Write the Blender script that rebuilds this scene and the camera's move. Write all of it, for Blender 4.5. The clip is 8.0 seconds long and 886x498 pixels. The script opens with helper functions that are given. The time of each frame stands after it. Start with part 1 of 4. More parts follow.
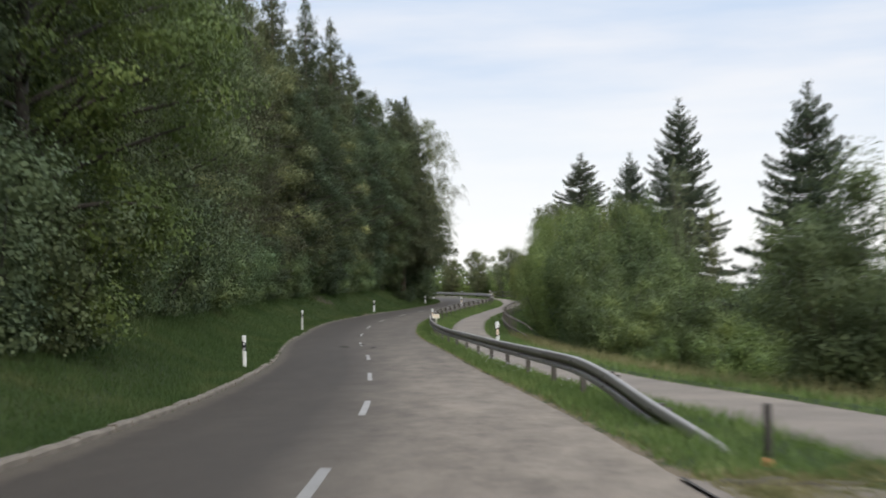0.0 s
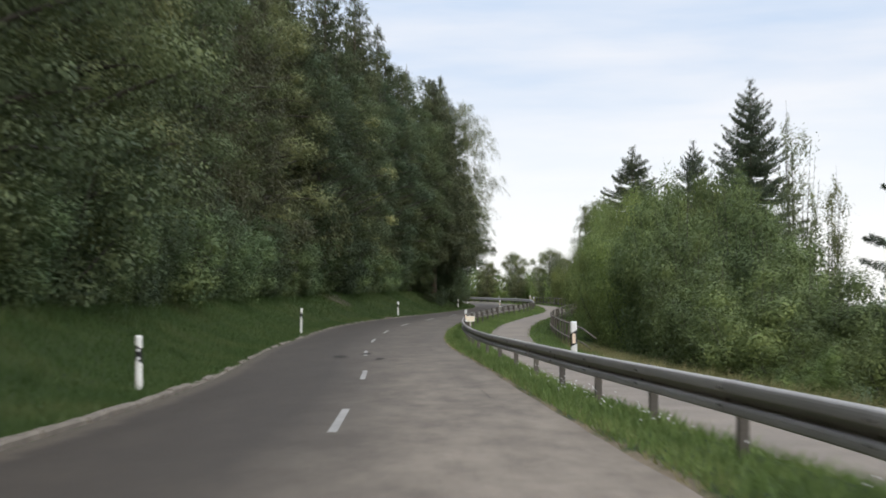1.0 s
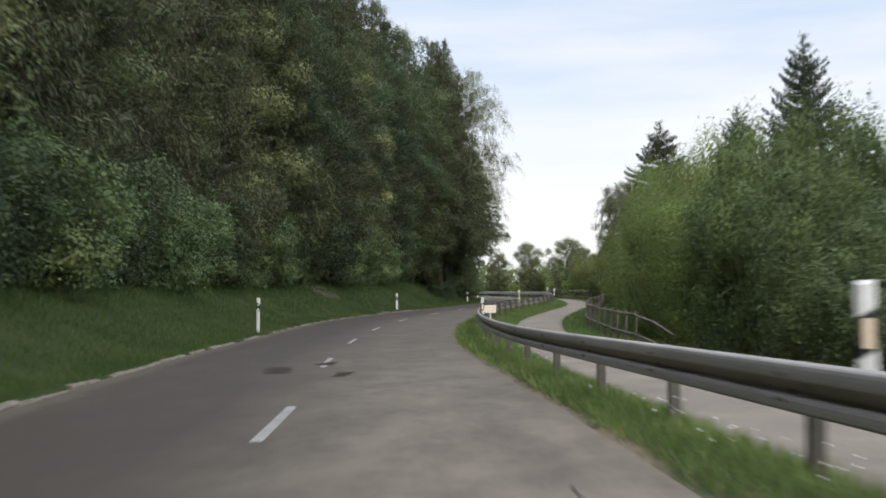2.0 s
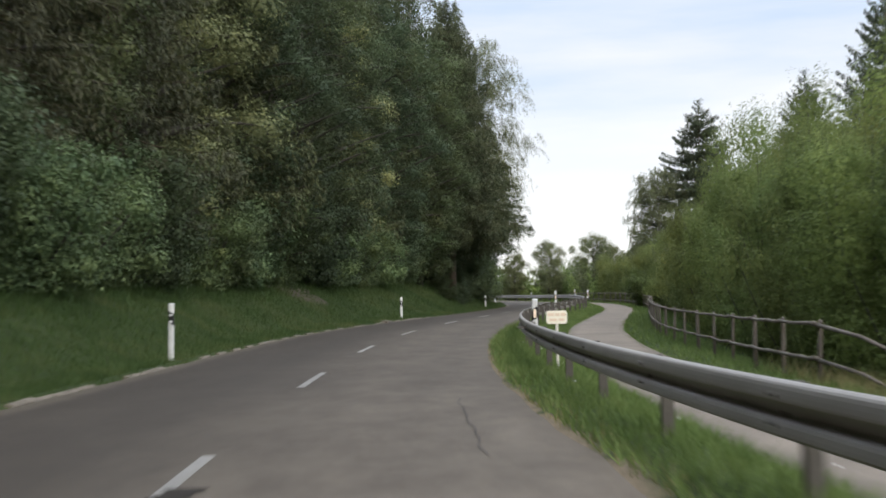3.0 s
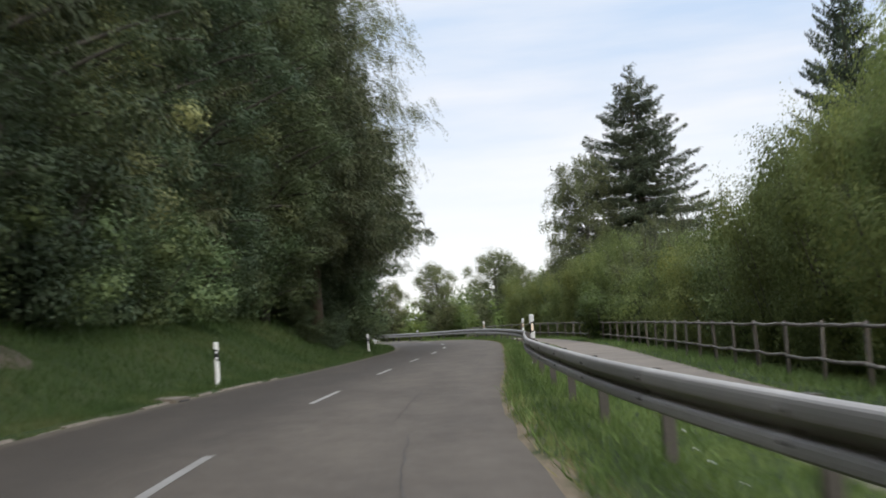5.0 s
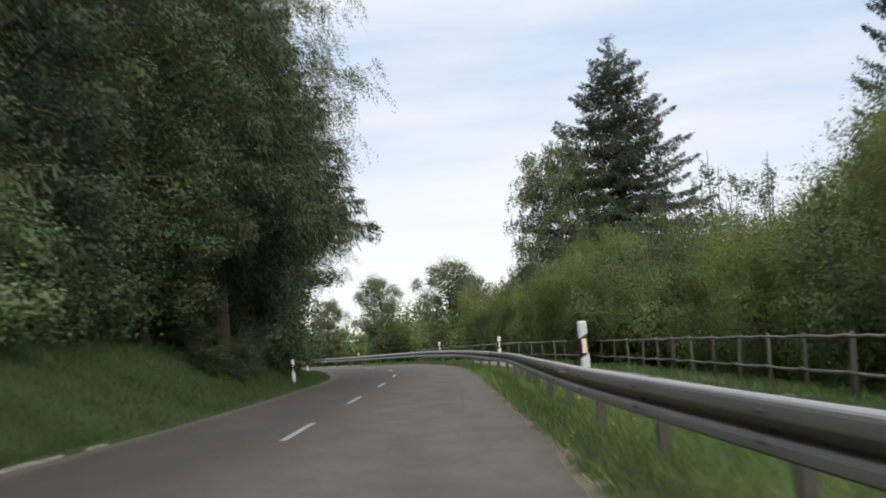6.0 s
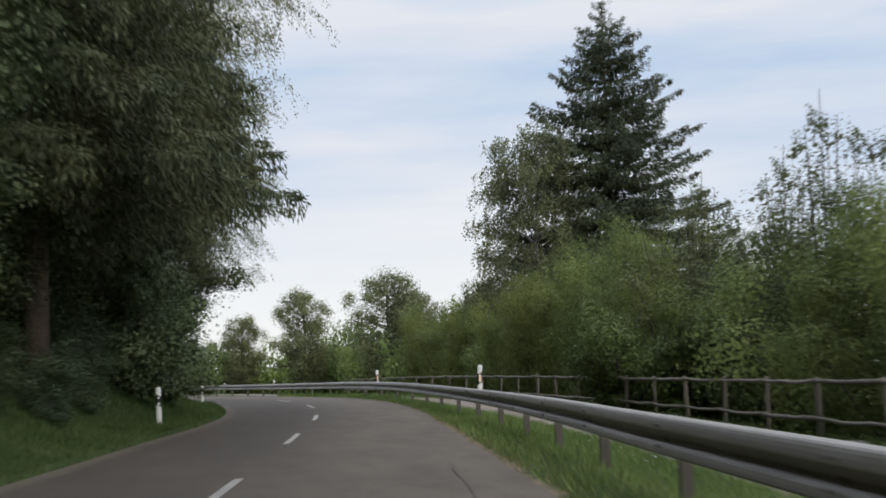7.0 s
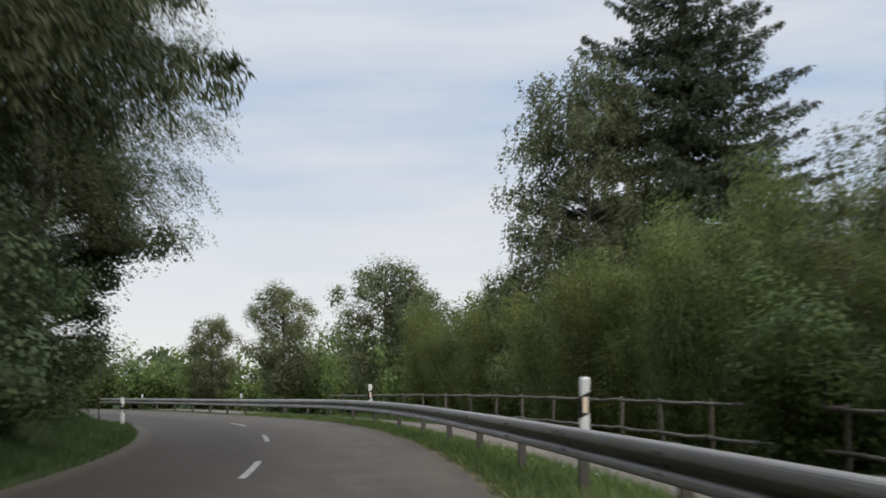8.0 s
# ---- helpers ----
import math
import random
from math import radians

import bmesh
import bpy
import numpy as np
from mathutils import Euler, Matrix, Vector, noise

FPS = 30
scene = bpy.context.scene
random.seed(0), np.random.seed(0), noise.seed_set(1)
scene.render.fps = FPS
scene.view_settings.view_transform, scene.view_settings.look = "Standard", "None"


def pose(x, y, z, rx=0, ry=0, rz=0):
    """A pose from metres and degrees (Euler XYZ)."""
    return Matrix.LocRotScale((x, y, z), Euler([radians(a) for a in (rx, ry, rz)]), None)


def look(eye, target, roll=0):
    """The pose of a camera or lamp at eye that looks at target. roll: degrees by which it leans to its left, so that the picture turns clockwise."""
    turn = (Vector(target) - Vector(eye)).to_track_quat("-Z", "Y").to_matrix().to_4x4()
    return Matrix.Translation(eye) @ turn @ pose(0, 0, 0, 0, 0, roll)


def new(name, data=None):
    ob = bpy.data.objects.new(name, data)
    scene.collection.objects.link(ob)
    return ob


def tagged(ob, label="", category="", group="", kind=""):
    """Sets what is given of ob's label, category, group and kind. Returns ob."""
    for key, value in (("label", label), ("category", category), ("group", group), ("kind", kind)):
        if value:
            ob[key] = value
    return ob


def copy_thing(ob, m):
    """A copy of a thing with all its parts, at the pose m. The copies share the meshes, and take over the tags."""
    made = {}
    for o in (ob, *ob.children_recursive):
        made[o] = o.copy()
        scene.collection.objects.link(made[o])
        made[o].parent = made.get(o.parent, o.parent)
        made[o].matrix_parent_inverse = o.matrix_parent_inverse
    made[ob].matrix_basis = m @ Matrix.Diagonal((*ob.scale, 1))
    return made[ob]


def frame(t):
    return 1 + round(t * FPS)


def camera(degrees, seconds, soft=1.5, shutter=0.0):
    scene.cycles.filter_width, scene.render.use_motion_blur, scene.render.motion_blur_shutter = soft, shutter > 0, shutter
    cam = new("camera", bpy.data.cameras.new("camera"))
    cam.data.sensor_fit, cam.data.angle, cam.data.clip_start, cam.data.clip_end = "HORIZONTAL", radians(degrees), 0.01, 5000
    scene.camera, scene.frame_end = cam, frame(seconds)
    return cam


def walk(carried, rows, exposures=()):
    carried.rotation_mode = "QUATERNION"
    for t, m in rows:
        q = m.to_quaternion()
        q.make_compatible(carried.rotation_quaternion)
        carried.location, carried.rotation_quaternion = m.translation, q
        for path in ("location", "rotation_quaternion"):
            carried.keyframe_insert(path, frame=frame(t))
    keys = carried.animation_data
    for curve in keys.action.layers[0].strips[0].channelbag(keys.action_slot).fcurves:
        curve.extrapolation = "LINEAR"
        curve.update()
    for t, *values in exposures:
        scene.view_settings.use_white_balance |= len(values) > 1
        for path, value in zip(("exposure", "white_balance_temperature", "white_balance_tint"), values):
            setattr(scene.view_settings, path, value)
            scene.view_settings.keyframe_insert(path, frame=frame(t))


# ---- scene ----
# ---------------------------------------------------------------- camera
cam = camera(37.9, 8.0, soft=1.75, shutter=0.42)
PATH = [
    (0, (-0.444, -0.022, 2.418), (-0.436, 1.978, 2.469), -1.1),
    (0.5, (-0.421, 7.928, 2.057), (-0.479, 9.927, 2.095), -0.9),
    (1, (-0.511, 15.973, 1.719), (-0.557, 17.972, 1.784), 0.0),
    (1.5, (-0.729, 24.177, 1.416), (-0.741, 26.177, 1.474), -0.3),
    (1.7, (-0.789, 27.235, 1.284), (-0.824, 29.234, 1.344), -0.4),
    (2.8, (-1.648, 45.744, 0.958), (-1.719, 47.742, 1.025), -0.8),
    (3, (-1.84, 49.029, 0.942), (-1.907, 51.026, 1.014), -1.3),
    (3.5, (-2.244, 57.258, 0.852), (-2.293, 59.254, 0.958), -2.4),
    (4, (-2.629, 65.594, 0.788), (-2.623, 67.59, 0.905), -3.5),
    (4.5, (-2.909, 73.838, 0.774), (-2.838, 75.833, 0.898), -4.4),
    (5, (-2.987, 82.048, 0.794), (-2.831, 84.038, 0.92), -4.1),
    (5.2, (-2.958, 85.324, 0.801), (-2.768, 87.311, 0.931), -4.5),
    (6.3, (-1.851, 102.725, 0.893), (-1.564, 104.697, 1.055), -3.7),
    (6.5, (-1.701, 106.285, 0.928), (-1.392, 108.254, 1.1), -1.8),
    (7, (-0.757, 114.391, 0.911), (-0.398, 116.349, 1.105), -2.3),
    (7.5, (0.305, 122.453, 0.977), (0.674, 124.408, 1.186), -1.6),
    (8, (1.345, 130.545, 0.976), (1.708, 132.5, 1.195), -1.0),
]
EXPOSURE = [(0.0, 0.0), (1.0, 0.03), (3.5, 0.13), (5.0, 0.07), (6.5, -0.02), (7.0, -0.14), (8.0, -0.3)]
walk(cam, [(t, look(eye, target, roll)) for t, eye, target, roll in PATH], EXPOSURE)

# ---------------------------------------------------------------- sky and sun
SUN_ELEVATION, SUN_AZIMUTH = 42.0, 152.0   # azimuth clockwise from +y
world = bpy.data.worlds.new("overcast_sky")
scene.world = world
world.use_nodes = True
wn, wl = world.node_tree.nodes, world.node_tree.links
wn.clear()
w_out = wn.new("ShaderNodeOutputWorld")
w_bg = wn.new("ShaderNodeBackground")
w_sky = wn.new("ShaderNodeTexSky")
w_sky.sky_type, w_sky.sun_disc = "NISHITA", False
w_sky.sun_elevation, w_sky.sun_rotation = radians(SUN_ELEVATION), radians(SUN_AZIMUTH)
w_scale = wn.new("ShaderNodeVectorMath")
w_scale.operation = "SCALE"
w_scale.inputs["Scale"].default_value = 0.09
wl.new(w_sky.outputs[0], w_scale.inputs[0])
w_co = wn.new("ShaderNodeTexCoord")
w_map = wn.new("ShaderNodeMapping")
w_map.inputs["Scale"].default_value = (1.1, 1.1, 7.0)
w_map.inputs["Rotation"].default_value = (0.05, 0.08, 0.0)
wl.new(w_co.outputs["Generated"], w_map.inputs[0])
w_noise = wn.new("ShaderNodeTexNoise")
w_noise.inputs["Scale"].default_value = 2.0
w_noise.inputs["Detail"].default_value = 6
w_noise.inputs["Roughness"].default_value = 0.52
wl.new(w_map.outputs[0], w_noise.inputs["Vector"])
w_ramp = wn.new("ShaderNodeValToRGB")
w_ramp.color_ramp.elements[0].position, w_ramp.color_ramp.elements[0].color = 0.38, (0.62, 0.76, 0.97, 1)
w_ramp.color_ramp.elements[1].position, w_ramp.color_ramp.elements[1].color = 0.62, (0.93, 0.955, 1.02, 1)
wl.new(w_noise.outputs["Fac"], w_ramp.inputs[0])
# the haze near the horizon is whiter
w_sep = wn.new("ShaderNodeSeparateXYZ")
wl.new(w_co.outputs["Generated"], w_sep.inputs[0])
w_hor = wn.new("ShaderNodeMapRange")
w_hor.inputs["From Min"].default_value, w_hor.inputs["From Max"].default_value = 0.17, 0.03
wl.new(w_sep.outputs["Z"], w_hor.inputs["Value"])
w_white = wn.new("ShaderNodeMixRGB")
w_white.inputs[2].default_value = (1.1, 1.1, 1.1, 1)
wl.new(w_hor.outputs[0], w_white.inputs[0])
wl.new(w_ramp.outputs[0], w_white.inputs[1])
w_mix = wn.new("ShaderNodeMixRGB")
w_mix.inputs[0].default_value = 0.88
wl.new(w_scale.outputs[0], w_mix.inputs[1])
wl.new(w_white.outputs[0], w_mix.inputs[2])
wl.new(w_mix.outputs[0], w_bg.inputs[0])
# an overcast sky is about three times as bright overhead as at the horizon
w_up = wn.new("ShaderNodeMapRange")
w_up.interpolation_type = "SMOOTHSTEP"
w_up.inputs["From Min"].default_value, w_up.inputs["From Max"].default_value = 0.25, 1.0
w_up.inputs["To Min"].default_value, w_up.inputs["To Max"].default_value = 1.0, 2.9
wl.new(w_sep.outputs["Z"], w_up.inputs["Value"])
wl.new(w_up.outputs[0], w_bg.inputs[1])
wl.new(w_bg.outputs[0], w_out.inputs[0])

sun = new("sun", bpy.data.lights.new("sun", "SUN"))
sun.data.energy, sun.data.angle, sun.data.color = 2.1, radians(30), (1.0, 0.92, 0.8)
_a, _e = radians(SUN_AZIMUTH), radians(SUN_ELEVATION)
sun.matrix_world = look(Vector((math.sin(_a) * math.cos(_e), math.cos(_a) * math.cos(_e), math.sin(_e))) * 100, (0, 0, 0))


# ---------------------------------------------------------------- materials
def material(name):
    m = bpy.data.materials.new(name)
    m.use_nodes = True
    n = m.node_tree.nodes
    n.clear()
    return m, n, m.node_tree.links


def node(n, kind, **values):
    nd = n.new(kind)
    for k, v in values.items():
        nd.inputs[k.replace("_", " ")].default_value = v
    return nd


def ramp(n, links, value, stops):
    r = n.new("ShaderNodeValToRGB")
    r.color_ramp.elements[0].position, r.color_ramp.elements[0].color = stops[0][0], (*stops[0][1], 1)
    r.color_ramp.elements[1].position, r.color_ramp.elements[1].color = stops[-1][0], (*stops[-1][1], 1)
    for p, c in stops[1:-1]:
        r.color_ramp.elements.new(p).color = (*c, 1)
    links.new(value, r.inputs[0])
    return r.outputs[0]


def mix(n, links, fac, a, b, blend="MIX"):
    x = n.new("ShaderNodeMixRGB")
    x.blend_type = blend
    for socket, v in ((x.inputs[0], fac), (x.inputs[1], a), (x.inputs[2], b)):
        if isinstance(v, (int, float)):
            socket.default_value = v
        elif isinstance(v, tuple):
            socket.default_value = (*v, 1)
        else:
            links.new(v, socket)
    return x.outputs[0]


def noise_at(n, links, vector, scale, detail=4.0, rough=0.55, stretch=None):
    if stretch:
        mp = n.new("ShaderNodeMapping")
        mp.inputs["Scale"].default_value = stretch
        links.new(vector, mp.inputs[0])
        vector = mp.outputs[0]
    t = node(n, "ShaderNodeTexNoise", Scale=scale, Detail=detail, Roughness=rough)
    links.new(vector, t.inputs["Vector"])
    return t.outputs["Fac"]


def finish(n, links, colour, rough=0.8, metal=0.0, bump=None, bump_strength=0.3, bump_depth=0.01, spec=0.4):
    b = node(n, "ShaderNodeBsdfPrincipled", Metallic=metal)
    b.inputs["Specular IOR Level"].default_value = spec
    if isinstance(colour, tuple):
        b.inputs["Base Color"].default_value = (*colour, 1)
    else:
        links.new(colour, b.inputs["Base Color"])
    if isinstance(rough, float):
        b.inputs["Roughness"].default_value = rough
    else:
        links.new(rough, b.inputs["Roughness"])
    if bump is not None:
        bp = node(n, "ShaderNodeBump", Strength=bump_strength, Distance=bump_depth)
        links.new(bump, bp.inputs["Height"])
        links.new(bp.outputs[0], b.inputs["Normal"])
    o = n.new("ShaderNodeOutputMaterial")
    links.new(b.outputs[0], o.inputs[0])


def plain(name, c1, c2, scale=8.0, fine=60.0, rough=0.7, metal=0.0, bump=0.2, spec=0.4, stretch=None):
    """A surface of two tones at two scales, with fine relief, in the thing's own metres; pieces differ a little."""
    m, n, links = material(name)
    co = n.new("ShaderNodeTexCoord").outputs["Object"]
    rnd = n.new("ShaderNodeObjectInfo").outputs["Random"]
    shift = n.new("ShaderNodeVectorMath")
    links.new(co, shift.inputs[0])
    links.new(rnd, shift.inputs[1])
    a = noise_at(n, links, shift.outputs[0], scale, stretch=stretch)
    b = noise_at(n, links, shift.outputs[0], fine, stretch=stretch)
    both = mix(n, links, 0.4, a, b)
    col = ramp(n, links, both, [(0.3, c1), (0.7, c2)])
    value = node(n, "ShaderNodeMapRange", To_Min=0.85, To_Max=1.12)
    links.new(rnd, value.inputs["Value"])
    col = mix(n, links, 1.0, col, value.outputs[0], "MULTIPLY")
    finish(n, links, col, rough, metal, b, bump, 0.01, spec)
    return m


def foliage(name, dark, mid, light, scale=0.4, through_light=0.24, vary=True):
    """Leaves: each differs, and whole sprays are lighter or darker."""
    m, n, links = material(name)
    geo = n.new("ShaderNodeNewGeometry")
    co = n.new("ShaderNodeTexCoord").outputs["Object"]
    rnd = n.new("ShaderNodeObjectInfo").outputs["Random"]
    spray = mix(n, links, 0.35, noise_at(n, links, co, scale, 3.0, 0.65), noise_at(n, links, co, scale * 4.5, 2.0, 0.6))
    one = mix(n, links, 0.1, spray, geo.outputs["Random Per Island"])
    col = ramp(n, links, one, [(0.37, dark), (0.5, mid), (0.64, light)])
    value = node(n, "ShaderNodeMapRange", To_Min=0.8 if vary else 1.0, To_Max=1.45 if vary else 1.0)
    links.new(rnd, value.inputs["Value"])
    col = mix(n, links, 1.0, col, value.outputs[0], "MULTIPLY")
    # one plant is yellower or bluer than the next
    hue = n.new("ShaderNodeMath")
    hue.operation = "MULTIPLY_ADD"
    links.new(rnd, hue.inputs[0])
    hue.inputs[1].default_value, hue.inputs[2].default_value = 7.31, 0.2
    part_of = n.new("ShaderNodeMath")
    part_of.operation = "FRACT"
    links.new(hue.outputs[0], part_of.inputs[0])
    col = mix(n, links, 1.0, col, ramp(n, links, part_of.outputs[0], [(0.0, (0.95, 1.0, 1.05)), (1.0, (1.06, 1.0, 0.9))] if vary else [(0.0, (1, 1, 1)), (1.0, (1, 1, 1))]), "MULTIPLY")
    d = node(n, "ShaderNodeBsdfPrincipled", Roughness=0.55)
    d.inputs["Specular IOR Level"].default_value = 0.15
    links.new(col, d.inputs["Base Color"])
    t = n.new("ShaderNodeBsdfTranslucent")
    links.new(mix(n, links, 0.3, col, (0.14, 0.18, 0.065)), t.inputs[0])
    s = n.new("ShaderNodeMixShader")
    s.inputs[0].default_value = through_light
    links.new(d.outputs[0], s.inputs[1])
    links.new(t.outputs[0], s.inputs[2])
    o = n.new("ShaderNodeOutputMaterial")
    links.new(s.outputs[0], o.inputs[0])
    return m


def asphalt_material():
    m, n, links = material("worn_asphalt")
    pos = n.new("ShaderNodeNewGeometry").outputs["Position"]
    uv = n.new("ShaderNodeUVMap").outputs[0]
    sep = n.new("ShaderNodeSeparateXYZ")
    links.new(uv, sep.inputs[0])
    big = noise_at(n, links, pos, 0.5, 5.0, 0.6, (1.0, 0.06, 1.0))
    patch = noise_at(n, links, pos, 0.8, 5.0, 0.65, (1.0, 0.3, 1.0))
    grain = noise_at(n, links, pos, 45.0, 3.0, 0.7)
    blotch = noise_at(n, links, pos, 1.9, 7.0, 0.72, (1.0, 0.42, 1.0))
    col = ramp(n, links, mix(n, links, 0.35, mix(n, links, 0.45, big, patch), blotch), [(0.33, (0.0332, 0.0263, 0.0196)), (0.52, (0.044, 0.0354, 0.0268)), (0.72, (0.0625, 0.0512, 0.0382))])
    col = mix(n, links, 0.5, col, mix(n, links, 1.0, col, ramp(n, links, grain, [(0.35, (0.6, 0.6, 0.6)), (0.65, (1.35, 1.35, 1.35))]), "MULTIPLY"))
    # the right-hand lane is worn paler than the left-hand one near the start
    lane = node(n, "ShaderNodeMapRange", From_Min=2.4, From_Max=4.4, To_Min=0.0, To_Max=1.0)
    links.new(sep.outputs["X"], lane.inputs["Value"])
    along = node(n, "ShaderNodeMapRange", From_Min=70.0, From_Max=20.0, To_Min=0.28, To_Max=0.95)
    links.new(sep.outputs["Y"], along.inputs["Value"])
    both = n.new("ShaderNodeMath")
    both.operation = "MULTIPLY"
    links.new(lane.outputs[0], both.inputs[0])
    links.new(along.outputs[0], both.inputs[1])
    pale = mix(n, links, ramp(n, links, mix(n, links, 0.6, patch, blotch), [(0.4, (0, 0, 0)), (0.6, (1, 1, 1))]), (0.114, 0.092, 0.07), (0.208, 0.172, 0.132))
    col = mix(n, links, both.outputs[0], col, pale)
    # earth and litter washed against the kerb
    edge = node(n, "ShaderNodeMapRange", From_Min=0.42, From_Max=0.2, To_Min=0.0, To_Max=0.8)
    wob = n.new("ShaderNodeMath")
    wob.operation = "MULTIPLY_ADD"
    links.new(noise_at(n, links, pos, 1.3, 4.0), wob.inputs[0])
    wob.inputs[1].default_value = 0.5
    links.new(sep.outputs["X"], wob.inputs[2])
    sub = n.new("ShaderNodeMath")
    sub.operation = "SUBTRACT"
    links.new(wob.outputs[0], sub.inputs[0])
    sub.inputs[1].default_value = 0.25
    links.new(sub.outputs[0], edge.inputs["Value"])
    col = mix(n, links, edge.outputs[0], col, ramp(n, links, grain, [(0.3, (0.05, 0.041, 0.03)), (0.7, (0.11, 0.09, 0.066))]))
    finish(n, links, col, 0.82, 0.0, grain, 0.35, 0.012, 0.25)
    return m


def ground_material():
    m, n, links = material("meadow_ground")
    pos = n.new("ShaderNodeNewGeometry").outputs["Position"]
    uv = n.new("ShaderNodeUVMap").outputs[0]
    sep = n.new("ShaderNodeSeparateXYZ")
    links.new(uv, sep.inputs[0])
    big = noise_at(n, links, pos, 0.35, 4.0)
    fine = noise_at(n, links, pos, 14.0, 4.0, 0.7)
    grass = ramp(n, links, mix(n, links, 0.4, big, fine), [(0.32, (0.022, 0.034, 0.012)), (0.52, (0.032, 0.046, 0.016)), (0.72, (0.055, 0.06, 0.027))])
    # forest litter under the trees
    wood = node(n, "ShaderNodeMapRange", From_Min=-5.2, From_Max=-7.0)
    links.new(sep.outputs["X"], wood.inputs["Value"])
    col = mix(n, links, wood.outputs[0], grass, ramp(n, links, fine, [(0.3, (0.022, 0.02, 0.012)), (0.7, (0.06, 0.05, 0.028))]))
    # bare sandy soil along the broken edge of the asphalt
    wob = n.new("ShaderNodeMath")
    wob.operation = "MULTIPLY_ADD"
    links.new(noise_at(n, links, pos, 0.8, 5.0, 0.65), wob.inputs[0])
    wob.inputs[1].default_value = -0.9
    links.new(sep.outputs["Y"], wob.inputs[2])
    dirt = node(n, "ShaderNodeMapRange", From_Min=-0.26, From_Max=-0.4)
    links.new(wob.outputs[0], dirt.inputs["Value"])
    col = mix(n, links, dirt.outputs[0], col, ramp(n, links, fine, [(0.3, (0.09, 0.07, 0.046)), (0.7, (0.2, 0.16, 0.11))]))
    finish(n, links, col, 0.95, 0.0, fine, 0.6, 0.04, 0.1)
    return m


ASPHALT = asphalt_material()
GROUND = ground_material()
PATH_ASPHALT = plain("pale_path_asphalt", (0.088, 0.071, 0.055), (0.2, 0.165, 0.128), 0.6, 22.0, 0.85, bump=0.3)
TAR = plain("tar_seam", (0.055, 0.05, 0.045), (0.085, 0.077, 0.069), 3.0, 40.0, 0.9, spec=0.1)
STAIN = plain("dark_stain", (0.018, 0.015, 0.012), (0.034, 0.028, 0.022), 2.0, 20.0, 0.85, spec=0.15)
PAINT = plain("worn_road_paint", (0.145, 0.133, 0.119), (0.289, 0.275, 0.249), 1.5, 30.0, 0.6)
KERB = plain("kerb_concrete", (0.085, 0.07, 0.053), (0.21, 0.18, 0.142), 1.6, 30.0, 0.9, bump=0.4)
ZINC = plain("galvanised_steel", (0.205, 0.186, 0.163), (0.29, 0.265, 0.236), 1.2, 40.0, 0.46, 0.22, 0.04)
ZINC_POST = plain("weathered_galvanised_post", (0.085, 0.076, 0.066), (0.15, 0.136, 0.12), 2.0, 40.0, 0.6, 0.5, 0.1)
WHITE = plain("white_plastic", (0.6, 0.6, 0.58), (0.74, 0.74, 0.72), 5.0, 40.0, 0.45, bump=0.03)
BLACK = plain("black_plastic", (0.012, 0.012, 0.013), (0.022, 0.022, 0.023), 6.0, 40.0, 0.5, bump=0.03)
REFLECTOR = plain("amber_reflector", (0.78, 0.6, 0.44), (0.86, 0.72, 0.56), 20.0, 80.0, 0.25, bump=0.03)
REFLECTOR_WHITE = plain("clear_reflector", (0.7, 0.7, 0.7), (0.85, 0.85, 0.84), 20.0, 80.0, 0.2, bump=0.03)
PLATE = plain("cream_sign_sheet", (0.74, 0.68, 0.55), (0.8, 0.75, 0.63), 4.0, 30.0, 0.4, bump=0.02)
ORANGE = plain("faded_orange_print", (0.66, 0.53, 0.39), (0.78, 0.63, 0.48), 6.0, 30.0, 0.5, bump=0.02)
FOOT = plain("orange_plastic", (0.4, 0.15, 0.06), (0.58, 0.25, 0.11), 8.0, 40.0, 0.6)
PALE_STEEL = plain("pale_painted_steel", (0.56, 0.53, 0.47), (0.68, 0.65, 0.58), 3.0, 40.0, 0.5)
WOOD = plain("weathered_fence_wood", (0.07, 0.058, 0.046), (0.2, 0.172, 0.14), 3.0, 40.0, 0.85, bump=0.5, stretch=(1.0, 1.0, 0.25))
SOIL = plain("bare_soil", (0.035, 0.032, 0.018), (0.080, 0.060, 0.040), 3.0, 25.0, 0.95, bump=0.8)
STONE = plain("pale_fieldstone", (0.18, 0.15, 0.125), (0.32, 0.28, 0.24), 6.0, 30.0, 0.9, bump=0.5)
OLD_POST = plain("dark_old_wood", (0.03, 0.026, 0.022), (0.075, 0.065, 0.055), 4.0, 50.0, 0.85, bump=0.5)
BARK_SPRUCE = plain("spruce_bark", (0.055, 0.04, 0.03), (0.15, 0.11, 0.08), 2.5, 14.0, 0.95, bump=0.8)
BARK_GREY = plain("grey_bark", (0.028, 0.025, 0.020), (0.083, 0.074, 0.061), 2.5, 14.0, 0.95, bump=0.8)
BARK_BIRCH = plain("birch_bark", (0.06, 0.053, 0.046), (0.34, 0.325, 0.3), 1.6, 9.0, 0.8, bump=0.4, stretch=(1.0, 1.0, 3.0))
LEAF_WOOD = foliage("broadleaf_green", (0.051, 0.065, 0.034), (0.084, 0.105, 0.050), (0.136, 0.153, 0.067))
LEAF_OLIVE = foliage("olive_broadleaf_green", (0.097, 0.110, 0.057), (0.165, 0.183, 0.087), (0.244, 0.256, 0.113))
# broadleaf green darkened: the deep shade of the wood is put into this colour
LEAF_SHADE = foliage("shaded_broadleaf_green", (0.038, 0.055, 0.031), (0.065, 0.088, 0.045), (0.105, 0.131, 0.065), 0.4, 0.25)
